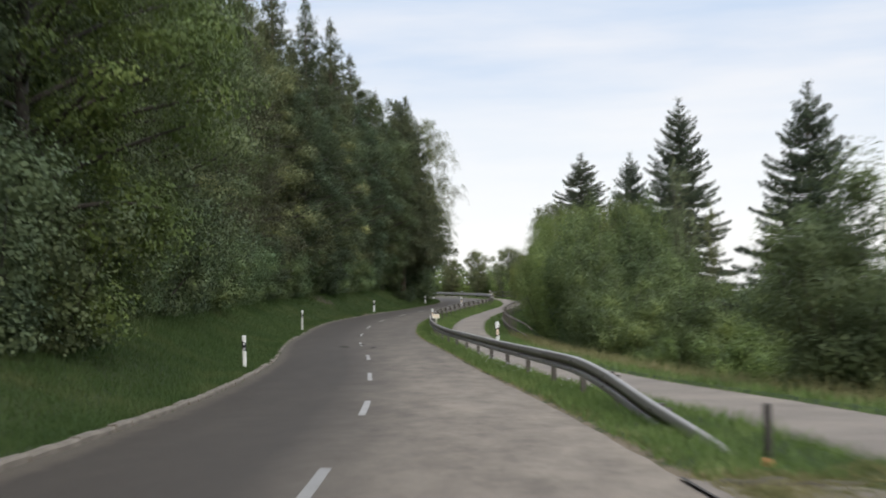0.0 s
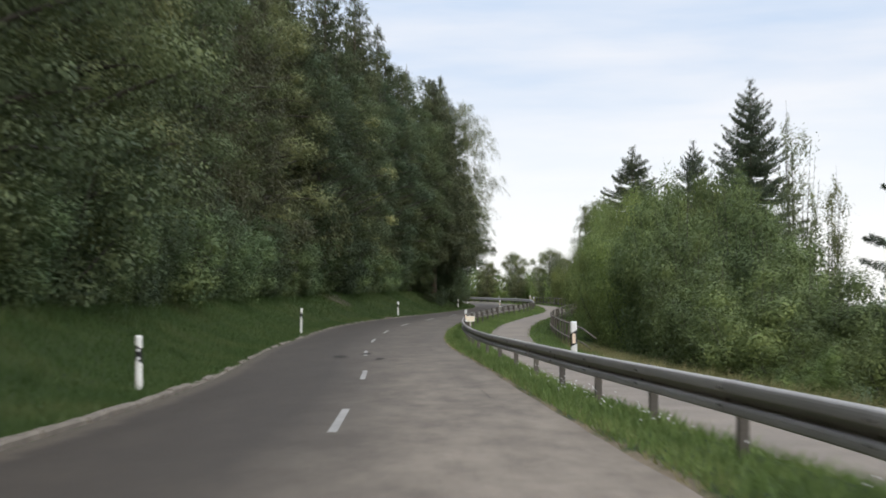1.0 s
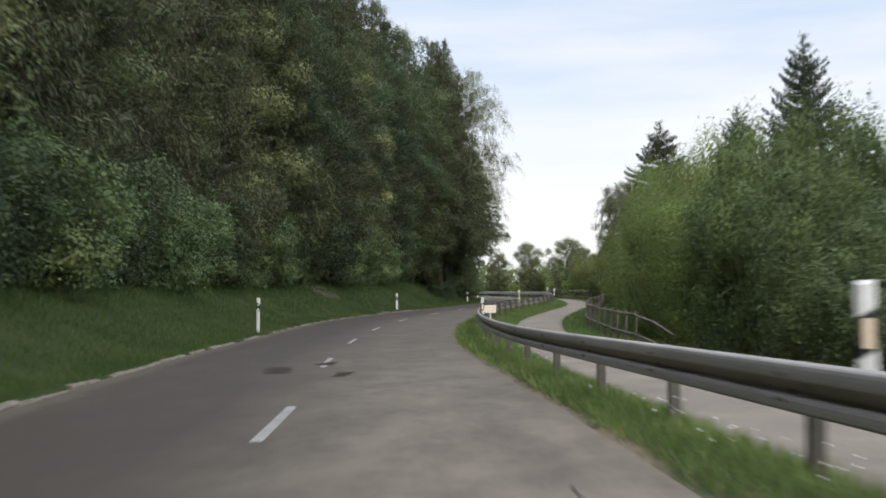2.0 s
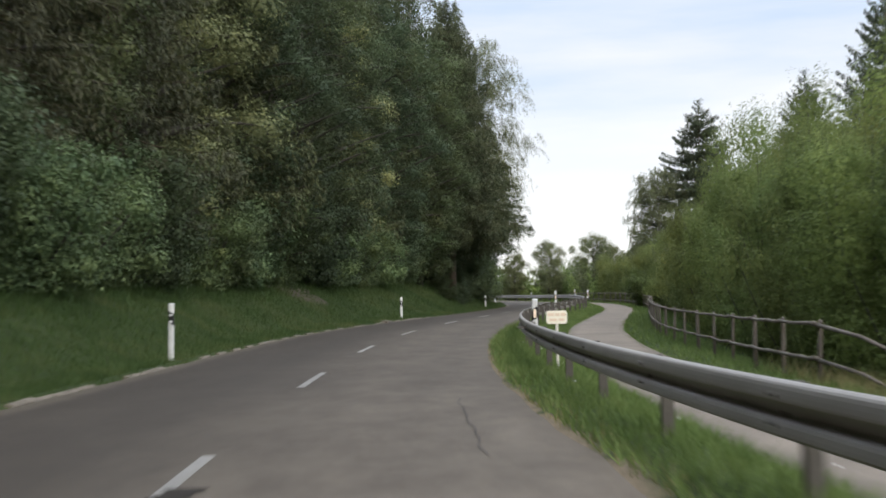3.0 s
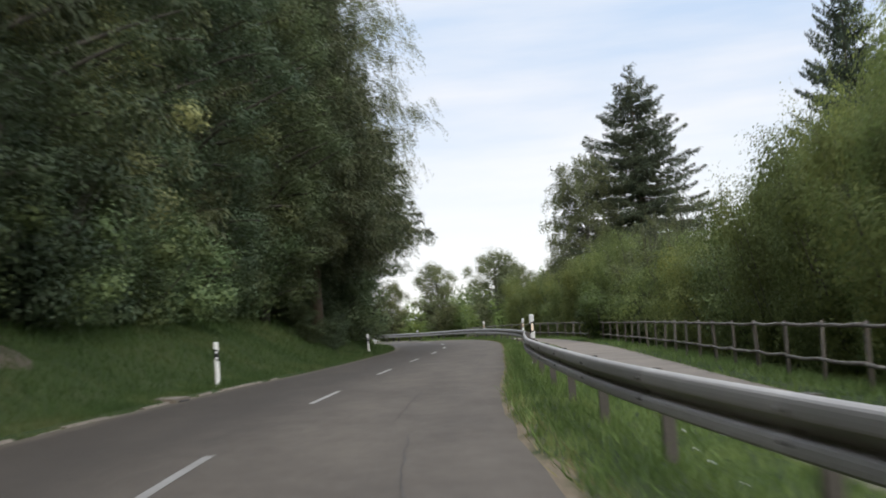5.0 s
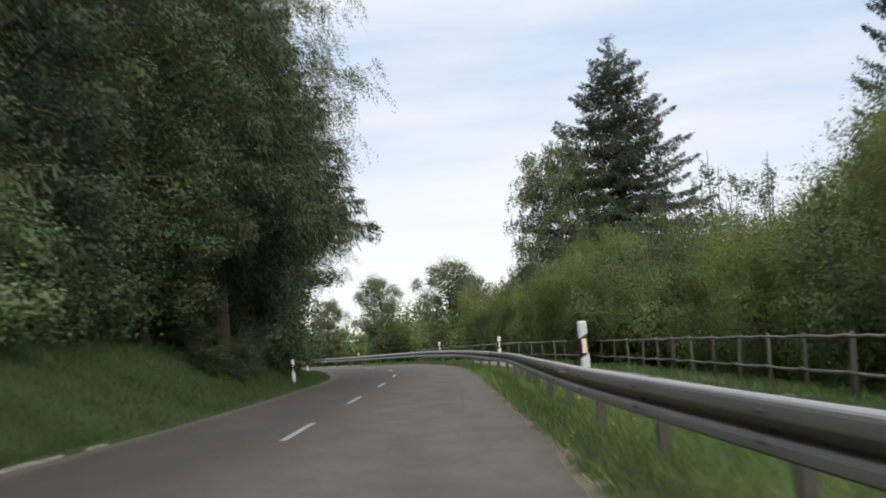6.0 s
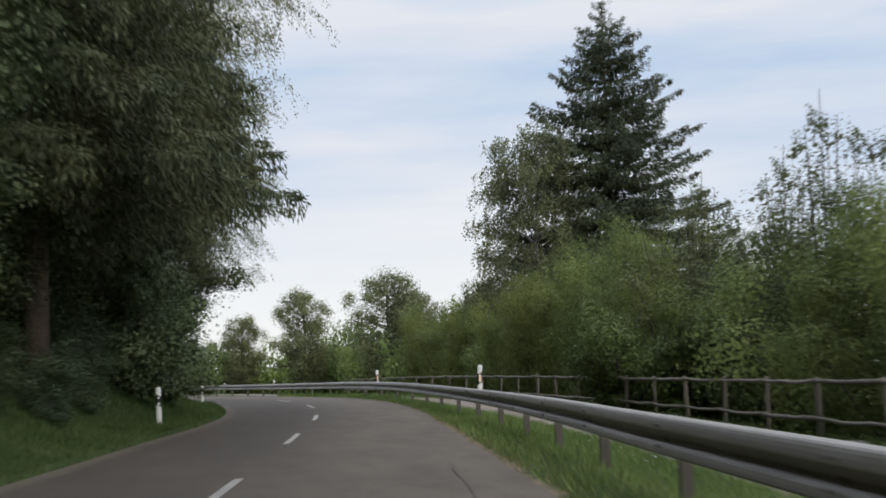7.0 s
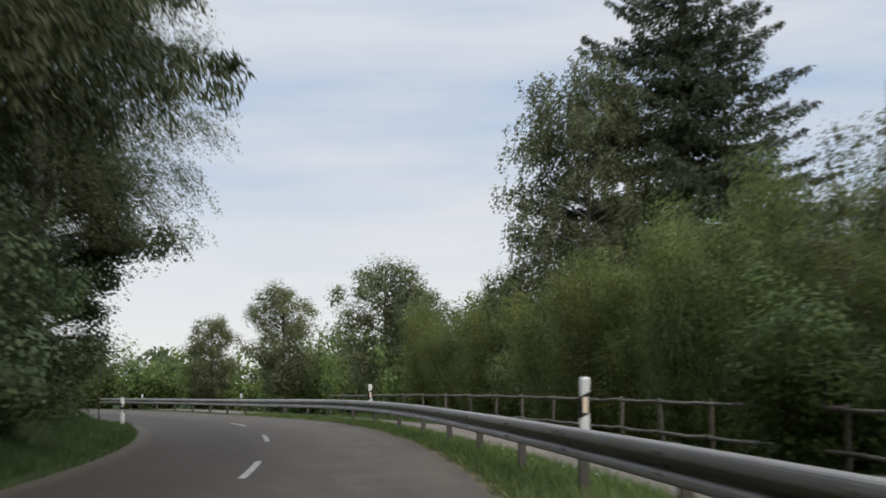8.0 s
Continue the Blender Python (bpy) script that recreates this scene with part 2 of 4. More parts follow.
LEAF_LIGHT = foliage("light_broadleaf_green", (0.047, 0.065, 0.020), (0.079, 0.107, 0.030), (0.133, 0.160, 0.045))
LEAF_UNDER = foliage("undergrowth_green", (0.057, 0.089, 0.043), (0.098, 0.138, 0.062), (0.152, 0.193, 0.080))
LEAF_WILLOW = foliage("willow_green", (0.092, 0.113, 0.040), (0.145, 0.169, 0.055), (0.218, 0.234, 0.073), 0.4, 0.5)
LEAF_SALLOW = foliage("grey_willow_green", (0.066, 0.088, 0.047), (0.1, 0.128, 0.062), (0.15, 0.176, 0.083), 0.4, 0.4)
LEAF_HEDGE = foliage("hedge_green", (0.104, 0.139, 0.050), (0.160, 0.207, 0.065), (0.231, 0.275, 0.090), 0.4, 0.5)
# a darker green than the other hedge leaves
LEAF_HEDGE_DARK = foliage("dark_hedge_green", (0.062, 0.086, 0.036), (0.106, 0.139, 0.053), (0.174, 0.209, 0.077))
LEAF_BIRCH = foliage("birch_leaf_green", (0.08, 0.09, 0.05), (0.125, 0.14, 0.073), (0.185, 0.2, 0.1))
NEEDLE = foliage("spruce_needle_green", (0.033, 0.043, 0.022), (0.057, 0.067, 0.034), (0.092, 0.102, 0.049), 0.8, 0.08)
# needle green darkened: the look of a backlit tree is put into the colour
NEEDLE_BACKLIT = foliage("backlit_spruce_needle_green", (0.022, 0.031, 0.018), (0.039, 0.051, 0.029), (0.066, 0.08, 0.043), 0.8, 0.04)
NEEDLE_BROWN = foliage("brownish_needle_green", (0.034, 0.038, 0.022), (0.057, 0.058, 0.034), (0.084, 0.084, 0.046), 0.8, 0.15)
GRASS = foliage("grass_green", (0.075, 0.118, 0.034), (0.12, 0.178, 0.05), (0.2, 0.25, 0.085), 0.5, 0.35, False)
# a darker copy of the grass green, with the wood's shade in its colour
GRASS_BANK_SHADED = foliage("shaded_bank_grass", (0.039, 0.07, 0.021), (0.06, 0.098, 0.03), (0.108, 0.125, 0.05), 0.3, 0.4, False)
GRASS_DRY = foliage("dry_grass", (0.12, 0.13, 0.045), (0.2, 0.18, 0.08), (0.3, 0.26, 0.13), 0.4, 0.3, False)
FLOWER = plain("white_petals", (0.75, 0.75, 0.72), (0.85, 0.85, 0.82), 20.0, 60.0, 0.6)


# ---------------------------------------------------------------- mesh helpers
class Geo:
    """Gathers vertices and faces for one mesh."""

    def __init__(self):
        self.v, self.f, self.n = [], [], 0

    def add(self, verts, faces):
        self.v.extend(verts)
        self.f.extend([tuple(i + self.n for i in f) for f in faces])
        self.n += len(verts)

    def tube(self, points, radii, sides=6, cap=True):
        points = [Vector(p) for p in points]
        rings = []
        for i, p in enumerate(points):
            d = (points[min(i + 1, len(points) - 1)] - points[max(i - 1, 0)]).normalized()
            a = d.orthogonal().normalized() if abs(d.z) < 0.9 else Vector((1, 0, 0))
            a = (a - d * a.dot(d)).normalized()
            b = d.cross(a)
            rings.append([tuple(p + (a * math.cos(k * math.tau / sides) + b * math.sin(k * math.tau / sides)) * radii[i]) for k in range(sides)])
        faces = [(i * sides + k, i * sides + (k + 1) % sides, (i + 1) * sides + (k + 1) % sides, (i + 1) * sides + k)
                 for i in range(len(points) - 1) for k in range(sides)]
        if cap:
            faces += [tuple(range(sides))[::-1], tuple(range((len(points) - 1) * sides, len(points) * sides))]
        self.add([v for r in rings for v in r], faces)

    def box(self, lo, hi, taper=0.0):
        (x0, y0, z0), (x1, y1, z1) = lo, hi
        t = taper
        self.add([(x0, y0, z0), (x1, y0, z0), (x1, y1, z0), (x0, y1, z0),
                  (x0 + t, y0 + t, z1), (x1 - t, y0 + t, z1), (x1 - t, y1 - t, z1), (x0 + t, y1 - t, z1)],
                 [(3, 2, 1, 0), (4, 5, 6, 7), (0, 1, 5, 4), (1, 2, 6, 5), (2, 3, 7, 6), (3, 0, 4, 7)])

    def mesh(self, name, mat, smooth=False):
        me = bpy.data.meshes.new(name)
        me.from_pydata(self.v, [], self.f)
        me.materials.append(mat)
        if smooth:
            me.polygons.foreach_set("use_smooth", [True] * len(me.polygons))
        me.update()
        return me


def part(name, me, parent, label=""):
    ob = new(name, me)
    ob.parent = parent
    return tagged(ob, label) if label else ob


def thing(name, at, label, category, group="", kind=""):
    ob = new(name)
    ob.matrix_basis = at if isinstance(at, Matrix) else pose(*at)
    return tagged(ob, label, category, group, kind)


def blades_mesh(name, mat, base, tip, side):
    """Three-cornered blades from arrays of their feet, tips and half widths."""
    n = len(base)
    v = np.empty((n, 3, 3), np.float32)
    v[:, 0], v[:, 1], v[:, 2] = base - side, base + side, tip
    return raw_mesh(name, mat, v.reshape(-1, 3), 3)


def leaves_mesh(name, mat, c, d, w, fold, seed, facing=None):
    """Four-cornered, folded leaves: feet c, axes d (with their length), half widths w; facing: where their faces look."""
    rng = np.random.default_rng(seed)
    n = len(c)
    r = rng.normal(size=(n, 3)) if facing is None else facing
    side = np.cross(d, r)
    side /= np.linalg.norm(side, axis=1, keepdims=True) + 1e-9
    up = np.cross(side, d)
    up /= np.linalg.norm(up, axis=1, keepdims=True) + 1e-9
    side *= np.reshape(w, (-1, 1))
    v = np.empty((n, 4, 3), np.float32)
    v[:, 0] = c
    v[:, 1] = c + d * 0.45 + side + up * fold
    v[:, 2] = c + d
    v[:, 3] = c + d * 0.45 - side + up * fold
    return raw_mesh(name, mat, v.reshape(-1, 3), 4)


def raw_mesh(name, mat, v, corners):
    me = bpy.data.meshes.new(name)
    count = len(v) // corners
    me.vertices.add(len(v))
    me.vertices.foreach_set("co", np.ascontiguousarray(v, np.float32).ravel())
    me.loops.add(len(v))
    me.loops.foreach_set("vertex_index", np.arange(len(v), dtype=np.int32))
    me.polygons.add(count)
    me.polygons.foreach_set("loop_start", np.arange(0, len(v), corners, dtype=np.int32))
    me.materials.append(mat)
    me.update(calc_edges=True)
    return me


def track(*keys):
    """A smooth curve through (y, value) keys."""
    ky = np.array([k[0] for k in keys], float)
    kv = np.array([k[1] for k in keys], float)
    slope = np.gradient(kv, ky)

    def value(y):
        y = min(max(float(y), ky[0]), ky[-1])
        i = min(int(np.searchsorted(ky, y, side="right")) - 1, len(ky) - 2)
        h = ky[i + 1] - ky[i]
        s = (y - ky[i]) / h
        return float((1 + 2 * s) * (1 - s) ** 2 * kv[i] + s * (1 - s) ** 2 * h * slope[i]
                     + s * s * (3 - 2 * s) * kv[i + 1] + s * s * (s - 1) * h * slope[i + 1])
    return value


# ---------------------------------------------------------------- plan of the road
road_z = track((-60, 3.4), (0, 1.27), (8, .91), (16, .57), (24, .28), (35, 0), (46, -.17), (57, -.29), (70, -.355), (80, -.37), (90, -.34),
               (103, -.265), (115, -.215), (128, -.18), (140, -.165), (155, -.08), (171, .03), (195, .05), (230, .2))
road_left = track((-60, -4.2), (0, -4.35), (12, -4.55), (21, -4.85), (32, -5.3), (44, -6.05), (55, -7.1), (62, -7.65), (70, -8.0), (78, -8.3), (86, -8.4),
                  (92, -8.3), (98, -7.8), (105, -6.9), (113, -5.75), (122, -4.3), (131, -3.1), (141, -1.95), (148, -1.0), (155, -.4), (163, -.3), (171, -.75),
                  (183, -2.6), (195, -5.2), (210, -9.5), (230, -17))
road_right = track((-60, 1.6), (0, 1.5), (11, 1.46), (17, 1.4), (24, 1.2), (33, .72), (40, .3), (45, 0), (51, -.42), (58, -.97), (64, -1.42), (71, -1.75), (78, -1.87),
                   (85, -1.82), (95, -1.34), (101, -.82), (107, -.1), (113, .7), (118, 1.28), (125, 2.12), (131, 2.85), (143, 4.25), (150, 5.0), (160, 5.65), (168, 5.65),
                   (176, 5.0), (186, 3.5), (195, 1.8), (205, -.5), (215, -3.4), (230, -9))
road_mid = track((-60, -1.3), (0, -1.4), (11.9, -1.49), (23, -1.74), (34, -2.3), (46.5, -3.05), (59.5, -4.1), (71.3, -4.7), (83.3, -4.9), (95.3, -4.45), (107.2, -3.23),
                 (118.8, -1.82), (129, -.5), (140.6, .95), (151.6, 2.2), (162, 2.75), (172, 2.35), (183, .6), (195, -1.7), (210, -6), (230, -13))
rail_x = track((12, 2.38), (20, 2.2), (26, 2.05), (30, 1.8), (35, 1.42), (40, 1.06), (46, .62), (52, .15), (58, -.3), (64, -.62), (70, -.83), (78, -.95), (86, -.87), (94, -.5),
               (100, -.02), (106, .55), (112, 1.2), (118, 1.98), (125, 2.92), (132, 3.92), (140, 4.9), (146, 5.42), (152, 5.82), (160, 6.2), (168, 6.15), (176, 5.6),
               (186, 4.2), (195, 2.6), (205, .4), (215, -2.5), (230, -8))
path_right = track((-60, 5.6), (10, 5.3), (20, 5.1), (30, 4.3), (45, 3.3), (60, 2.6), (75, 2.3), (89, 2.7), (98, 3.3), (112, 4.9), (125, 6.6), (137, 8.1), (150, 9.1), (162, 9.3),
                   (176, 8.4), (195, 6.2), (215, 2), (230, -3))
path_drop = track((-60, 0), (28, 0.0), (45, .1), (65, .22), (100, .22), (150, .15), (230, .1))
fence_x = track((60, 3.9), (70, 3.75), (80, 3.85), (95, 4.3), (104, 5.15), (114, 6.3), (128, 8.1), (142, 9.6), (151, 10.15), (160, 10.35), (170, 9.9), (180, 8.9), (195, 7.2))
PATH_WIDTH = 2.1
bank_rise = track((-60, .84), (45, .86), (75, 1.0), (105, 1.06), (125, 1.12), (140, 1.3), (155, 1.5), (168, 1.35), (190, 1.1), (230, 1.0))


def profile(y):
    """The ground across the road at y: places and heights, from the wood to the valley."""
    z, l, r, p2, dz = road_z(y), road_left(y), road_right(y), path_right(y), path_drop(y)
    p1, k = p2 - PATH_WIDTH, bank_rise(y)
    row = [(l - 600, 6), (l - 150, 5), (l - 60, 4.4), (l - 30, 3.9), (l - 20, 3.5 * k), (l - 14, 2.95 * k), (l - 9, 2.5 * k), (l - 6.5, 2.12 * k), (l - 5, 1.76 * k), (l - 4, 1.42 * k), (l - 3, 1.05 * k),
           (l - 2, .52 * k), (l - 1.2, .15 * k), (l - .6, .05), (l - .3, .06), (l - .13, .06), (l, -.05), (l + .4, -.1), ((l + r) / 2, -.1), (r - .4, -.1), (r - .05, -.03), (r + .12, .0),
           (r + .4, .02), (r + .8, -.0), (min(r + 1.2, p1 - .35), -.03 - .3 * dz), (p1 - .2, -dz + .03), (p1, -dz - .03), ((p1 + p2) / 2, -dz - .05), (p2, -dz - .03),
           (p2 + .25, -dz + .03), (p2 + 1.0, -dz - .06), (p2 + 2.5, -dz - .4), (p2 + 5, -dz - 1.1), (p2 + 10, -2.4), (p2 + 20, -4.2), (p2 + 40, -7), (p2 + 120, -13), (p2 + 700, -24)]
    return [a for a, b in row], [z + b for a, b in row]


def ground_z(x, y):
    xs, zs = profile(y)
    return float(np.interp(x, xs, zs))


def sheet(name, mat, ys, columns, uv):
    """A surface of rows along y; columns(y) gives the points of a row, uv(y) their map places."""
    g = Geo()
    maps = []
    width = len(columns(ys[0]))
    for y in ys:
        g.v.extend(columns(y))
        maps.extend(uv(y))
    for i in range(len(ys) - 1):
        for k in range(width - 1):
            a = i * width + k
            g.f.append((a, a + 1, a + width + 1, a + width))
    me = g.mesh(name, mat, True)
    layer = me.uv_layers.new(name="UVMap")
    for loop in me.loops:
        layer.data[loop.index].uv = maps[loop.vertex_index]
    return me


GROUND_YS = [-900, -400, -200, -120, -80, -60, -45, -30, -20, -12] + [float(y) for y in range(-8, 226, 2)] + [228, 231, 245, 280, 350, 500, 900, 2000]


def ground_row(y):
    xs, zs = profile(y)
    l, r = road_left(y), road_right(y)
    return [(x, y, z + (0.07 * noise.noise(Vector((x * .5, y * .5, 0))) if (x < l - 1 or x > r + 6) else 0.0)) for x, z in zip(xs, zs)]


def ground_uv(y):
    l, r = road_left(y), road_right(y)
    return [(min(x - l, 0.0) if x < (l + r) / 2 else 0.0, max(x - r, 0.0) if x < path_right(y) - 1.5 and x > (l + r) / 2 else 5.0) for x in profile(y)[0]]


ground = tagged(new("ground", sheet("ground", GROUND, GROUND_YS, ground_row, ground_uv)), "grassy bank, verge and falling meadow beside the road", "ground", kind="structure")

ROAD_YS = [float(y) for y in np.arange(-60, 229, 1.0)]


def road_row(y):
    l, r, z = road_left(y), road_right(y), road_z(y)
    wob = 0.05 * noise.noise(Vector((0, y * 1.7, 3))) + 0.07 * noise.noise(Vector((0, y * 0.45, 9)))
    return [(l + (r + wob - l) * k / 10, y, z + 0.015 * (1 - abs(k / 5 - 1))) for k in range(11)] + [(r + wob + .03, y, z - .06)]


def road_uv(y):
    l, r = road_left(y), road_right(y)
    return [((r - l) * k / 10, y) for k in range(11)] + [(r - l, y)]


road = tagged(new("road", sheet("road", ASPHALT, ROAD_YS, road_row, road_uv)), "worn grey-brown asphalt road with a broken edge", "road", kind="structure")


def strip(name, mat, y0, y1, mid, half, lift, parent, label="", steps=6, uneven=0.0):
    """A thin painted or sealed strip that follows the road."""
    g = Geo()
    ys = np.linspace(y0, y1, steps + 1)
    for i, y in enumerate(ys):
        h = half * (1 + uneven * noise.noise(Vector((y * 3.1, half, 1))))
        x = mid(y) + uneven * 0.08 * noise.noise(Vector((y * 1.3, 5, half)))
        z = road_z(y) + 0.012 + lift
        g.v.extend([(x - h, y, z), (x + h, y, z)])
    g.f = [(2 * i, 2 * i + 1, 2 * i + 3, 2 * i + 2) for i in range(steps)]
    return part(name, g.mesh(name, mat), parent, label)


for far_end in (-13.0, -0.5, 11.6, 23.0, 34.5, 46.5, 59.3, 71.3, 83.3, 95.3, 107.2, 118.8, 129.3, 140.6, 151.6, 162.6, 173.5):
    strip("lane_dash", PAINT, far_end - 3.8, far_end, road_mid, 0.055, 0.006, road, "worn white centre-line dash")
for y0, y1, off in ((37, 40, 2.25), (59, 65, 2.2), (87, 96, 2.0), (98, 106, 1.75), (118, 130, 2.45)):
    strip("tar_seam", TAR, y0, y1, lambda y, o=off: road_mid(y) + o, 0.0055, 0.005, road, "dark sealed crack in the asphalt", 24, 0.8)
for y0, y1, off, half in ((53.6, 55.6, -.75, .16), (56.2, 57.4, .05, .13), (52.5, 53.8, .4, .1)):
    strip("stain", STAIN, y0, y1, lambda y, o=off: road_mid(y) + o, half, 0.009, road, "dark stain on the asphalt", 12, 1.6)


def path_row(y):
    p2, z = path_right(y), road_z(y) - path_drop(y)
    wob = 0.07 * noise.noise(Vector((4, y * 0.8, 3)))
    return [(p2 - PATH_WIDTH + wob - .03, y, z - .05)] + [(p2 - PATH_WIDTH + wob + PATH_WIDTH * k / 5, y, z + 0.01) for k in range(6)] + [(p2 + wob + .03, y, z - .05)]


cycle_path = tagged(new("cycle_path", sheet("cycle_path", PATH_ASPHALT, [float(y) for y in range(-60, 226, 2)], path_row,
                                            lambda y: [(k, y) for k in range(8)])), "narrow pale asphalt cycle path behind the guardrail", "path", kind="structure")


def apron_row(y):
    r, p1, z = road_right(y), path_right(y) - PATH_WIDTH, road_z(y)
    e = r + (p1 + .1 - r) * max(0.0, min(1.0, (10.2 - y) / 1.5)) ** 0.7
    return [(r - .02 + (e - r + .02) * k / 5, y, z + 0.014 - .004 * k / 5) for k in range(6)]


apron = tagged(new("pavement_apron", sheet("pavement_apron", PATH_ASPHALT, [-30.0, -20.0, -10.0, -4.0, 0.0, 3.0, 5.0, 7.0, 8.0, 8.5, 8.7, 8.9, 9.1, 9.3, 9.5, 9.7, 9.9, 10.0, 10.1, 10.18], apron_row,
                                           lambda y: [(k, y) for k in range(6)])), "pale asphalt mouth where the cycle path meets the road", "pavement", kind="structure")
strip("tar_seam", TAR, -3, 10.3, lambda y: road_right(y) - .02, 0.016, 0.012, apron, "dark joint between road and path", 12, 0.5)


# ---------------------------------------------------------------- guardrail
RAIL_TOP = 0.705


# the beam's top over the road; the near end dips into the ground
rail_height = track((11, -.12), (13, .07), (15, .2), (16.8, .31), (18.3, .42), (19.6, .515), (21.3, .61), (23.7, .685), (26, RAIL_TOP), (60, RAIL_TOP), (230, RAIL_TOP))


def beam_mesh(y0, y1, proud):
    front = [(.012, -.306), (.06, -.308), (.08, -.301), (.086, -.286), (.084, -.262), (.078, -.236), (.066, -.217), (.048, -.207), (.014, -.198), (.004, -.187), (.012, -.174),
             (.076, -.114), (.085, -.102), (.086, -.088), (.083, -.062), (.077, -.036), (.068, -.016), (.056, -.004), (.036, .004), (.01, .006)]
    loop = front + [(d - .005, h + .001) for d, h in reversed(front)]
    g = Geo()
    steps = 4
    for i in range(steps + 1):
        y = y0 + (y1 - y0) * i / steps
        dx = (rail_x(y + .3) - rail_x(y - .3)) / .6
        nrm = Vector((-1, dx, 0)).normalized()
        for d, h in loop:
            p = Vector((rail_x(y), y, road_z(y) + rail_height(y))) + nrm * (d + proud) + Vector((0, 0, h))
            g.v.append(tuple(p))
    n = len(loop)
    for i in range(steps):
        for k in range(n):
            a, b = i * n + k, i * n + (k + 1) % n
            g.f.append((a, b, b + n, a + n))
    g.f += [tuple(range(n))[::-1], tuple(range(steps * n, steps * n + n))]
    me = g.mesh("beam", ZINC)
    return me


guardrail = thing("guardrail", (rail_x(14), 14, road_z(14)), "long galvanised steel guardrail with a dark groove", "guardrail")
inverse = guardrail.matrix_basis.inverted()
c_post = Geo()   # an open sigma-shaped steel post
outline = [(-.05, -.05), (.05, -.05), (.05, -.03), (-.03, -.03), (-.03, .03), (.05, .03), (.05, .05), (-.05, .05)]
c_post.v = [(x, y, z) for z in (-.9, .40) for x, y in outline]
c_post.f = [(k, (k + 1) % 8, 8 + (k + 1) % 8, 8 + k) for k in range(8)] + [tuple(range(8))[::-1], tuple(range(8, 16))]
c_post_mesh = c_post.mesh("post", ZINC_POST)
spacer = Geo()
spacer.box((-.06, -.045, -.16), (.055, .045, .16))
spacer_mesh = spacer.mesh("spacer", ZINC_POST)
bolt = Geo()
bolt.tube([(0, 0, 0), (-.012, 0, 0)], [.016, .013], 6)
bolt_mesh = bolt.mesh("bolt", ZINC_POST)
y = 12.27
index = 0
while y < 224:
    b = part("beam", beam_mesh(y, min(y + 4.06, 226), 0.0 if index % 2 else 0.003), guardrail)
    b.matrix_parent_inverse = inverse
    for py in (y + .03,):
        h = rail_height(py)
        if h > 0.25:
            turn = math.degrees(math.atan2(-(rail_x(py + .5) - rail_x(py - .5)), 1.0))
            p = part("post", c_post_mesh, guardrail)
            p.matrix_basis = pose(rail_x(py) + .13, py, road_z(py) + h - .46, 0, 0, turn)
            p.matrix_parent_inverse = inverse
            s = part("spacer", spacer_mesh, p)
            s.matrix_basis = pose(-.09, 0, .30)
            for by in (-.06, .06):
                for bz in (-.235, -.071):
                    part("bolt", bolt_mesh, b).matrix_basis = pose(rail_x(py) - .088, py, road_z(py) + h, 0, 0, turn) @ pose(0, by, bz)
    y += 4.0
    index += 1

# ---------------------------------------------------------------- kerb
kerb = thing("kerb", (road_left(0), 0, road_z(0)), "low weathered concrete kerb along the grass", "kerb", kind="structure")
stone_meshes = []
for v in range(4):
    g = Geo()
    rng = random.Random(v)
    j = [rng.uniform(-.012, .012) for _ in range(6)]
    x0, x1 = -.13 + j[0], .0 + j[1]
    g.v = [(x0, -.49, -.2), (x1, -.49, -.2), (x1, -.49, .055 + j[2]), (x1 - .025, -.49, .085 + j[2]), (x0 + .01, -.49, .09 + j[3]),
           (x0, .49, -.2), (x1, .49, -.2), (x1, .49, .055 + j[4]), (x1 - .025, .49, .085 + j[4]), (x0 + .01, .49, .09 + j[5])]
    g.f = [(0, 1, 2, 3, 4), (9, 8, 7, 6, 5)] + [(k, 5 + k, 5 + (k + 1) % 5, (k + 1) % 5) for k in range(5)]
    stone_meshes.append(g.mesh("kerb_stone", KERB))
rng = random.Random(5)
inv = kerb.matrix_basis.inverted()
for i in range(-14, 118):
    y = float(i) + .5
    sunk = 0.0 if y < 40 else min(.045, (y - 40) * .003) + (.04 if rng.random() < .45 else 0)
    turn = math.degrees(math.atan2(-(road_left(y + .5) - road_left(y - .5)), 1.0))
    s = part("kerb_stone", stone_meshes[rng.randrange(4)], kerb)
    pitch = math.degrees(math.atan2(road_z(y + .5) - road_z(y - .5), 1.0))
    s.matrix_basis = pose(road_left(y) + rng.uniform(-.015, .015), y, road_z(y) - sunk + rng.uniform(-.012, .008), pitch, 0, turn + rng.uniform(-.6, .6))
    s.matrix_parent_inverse = inv


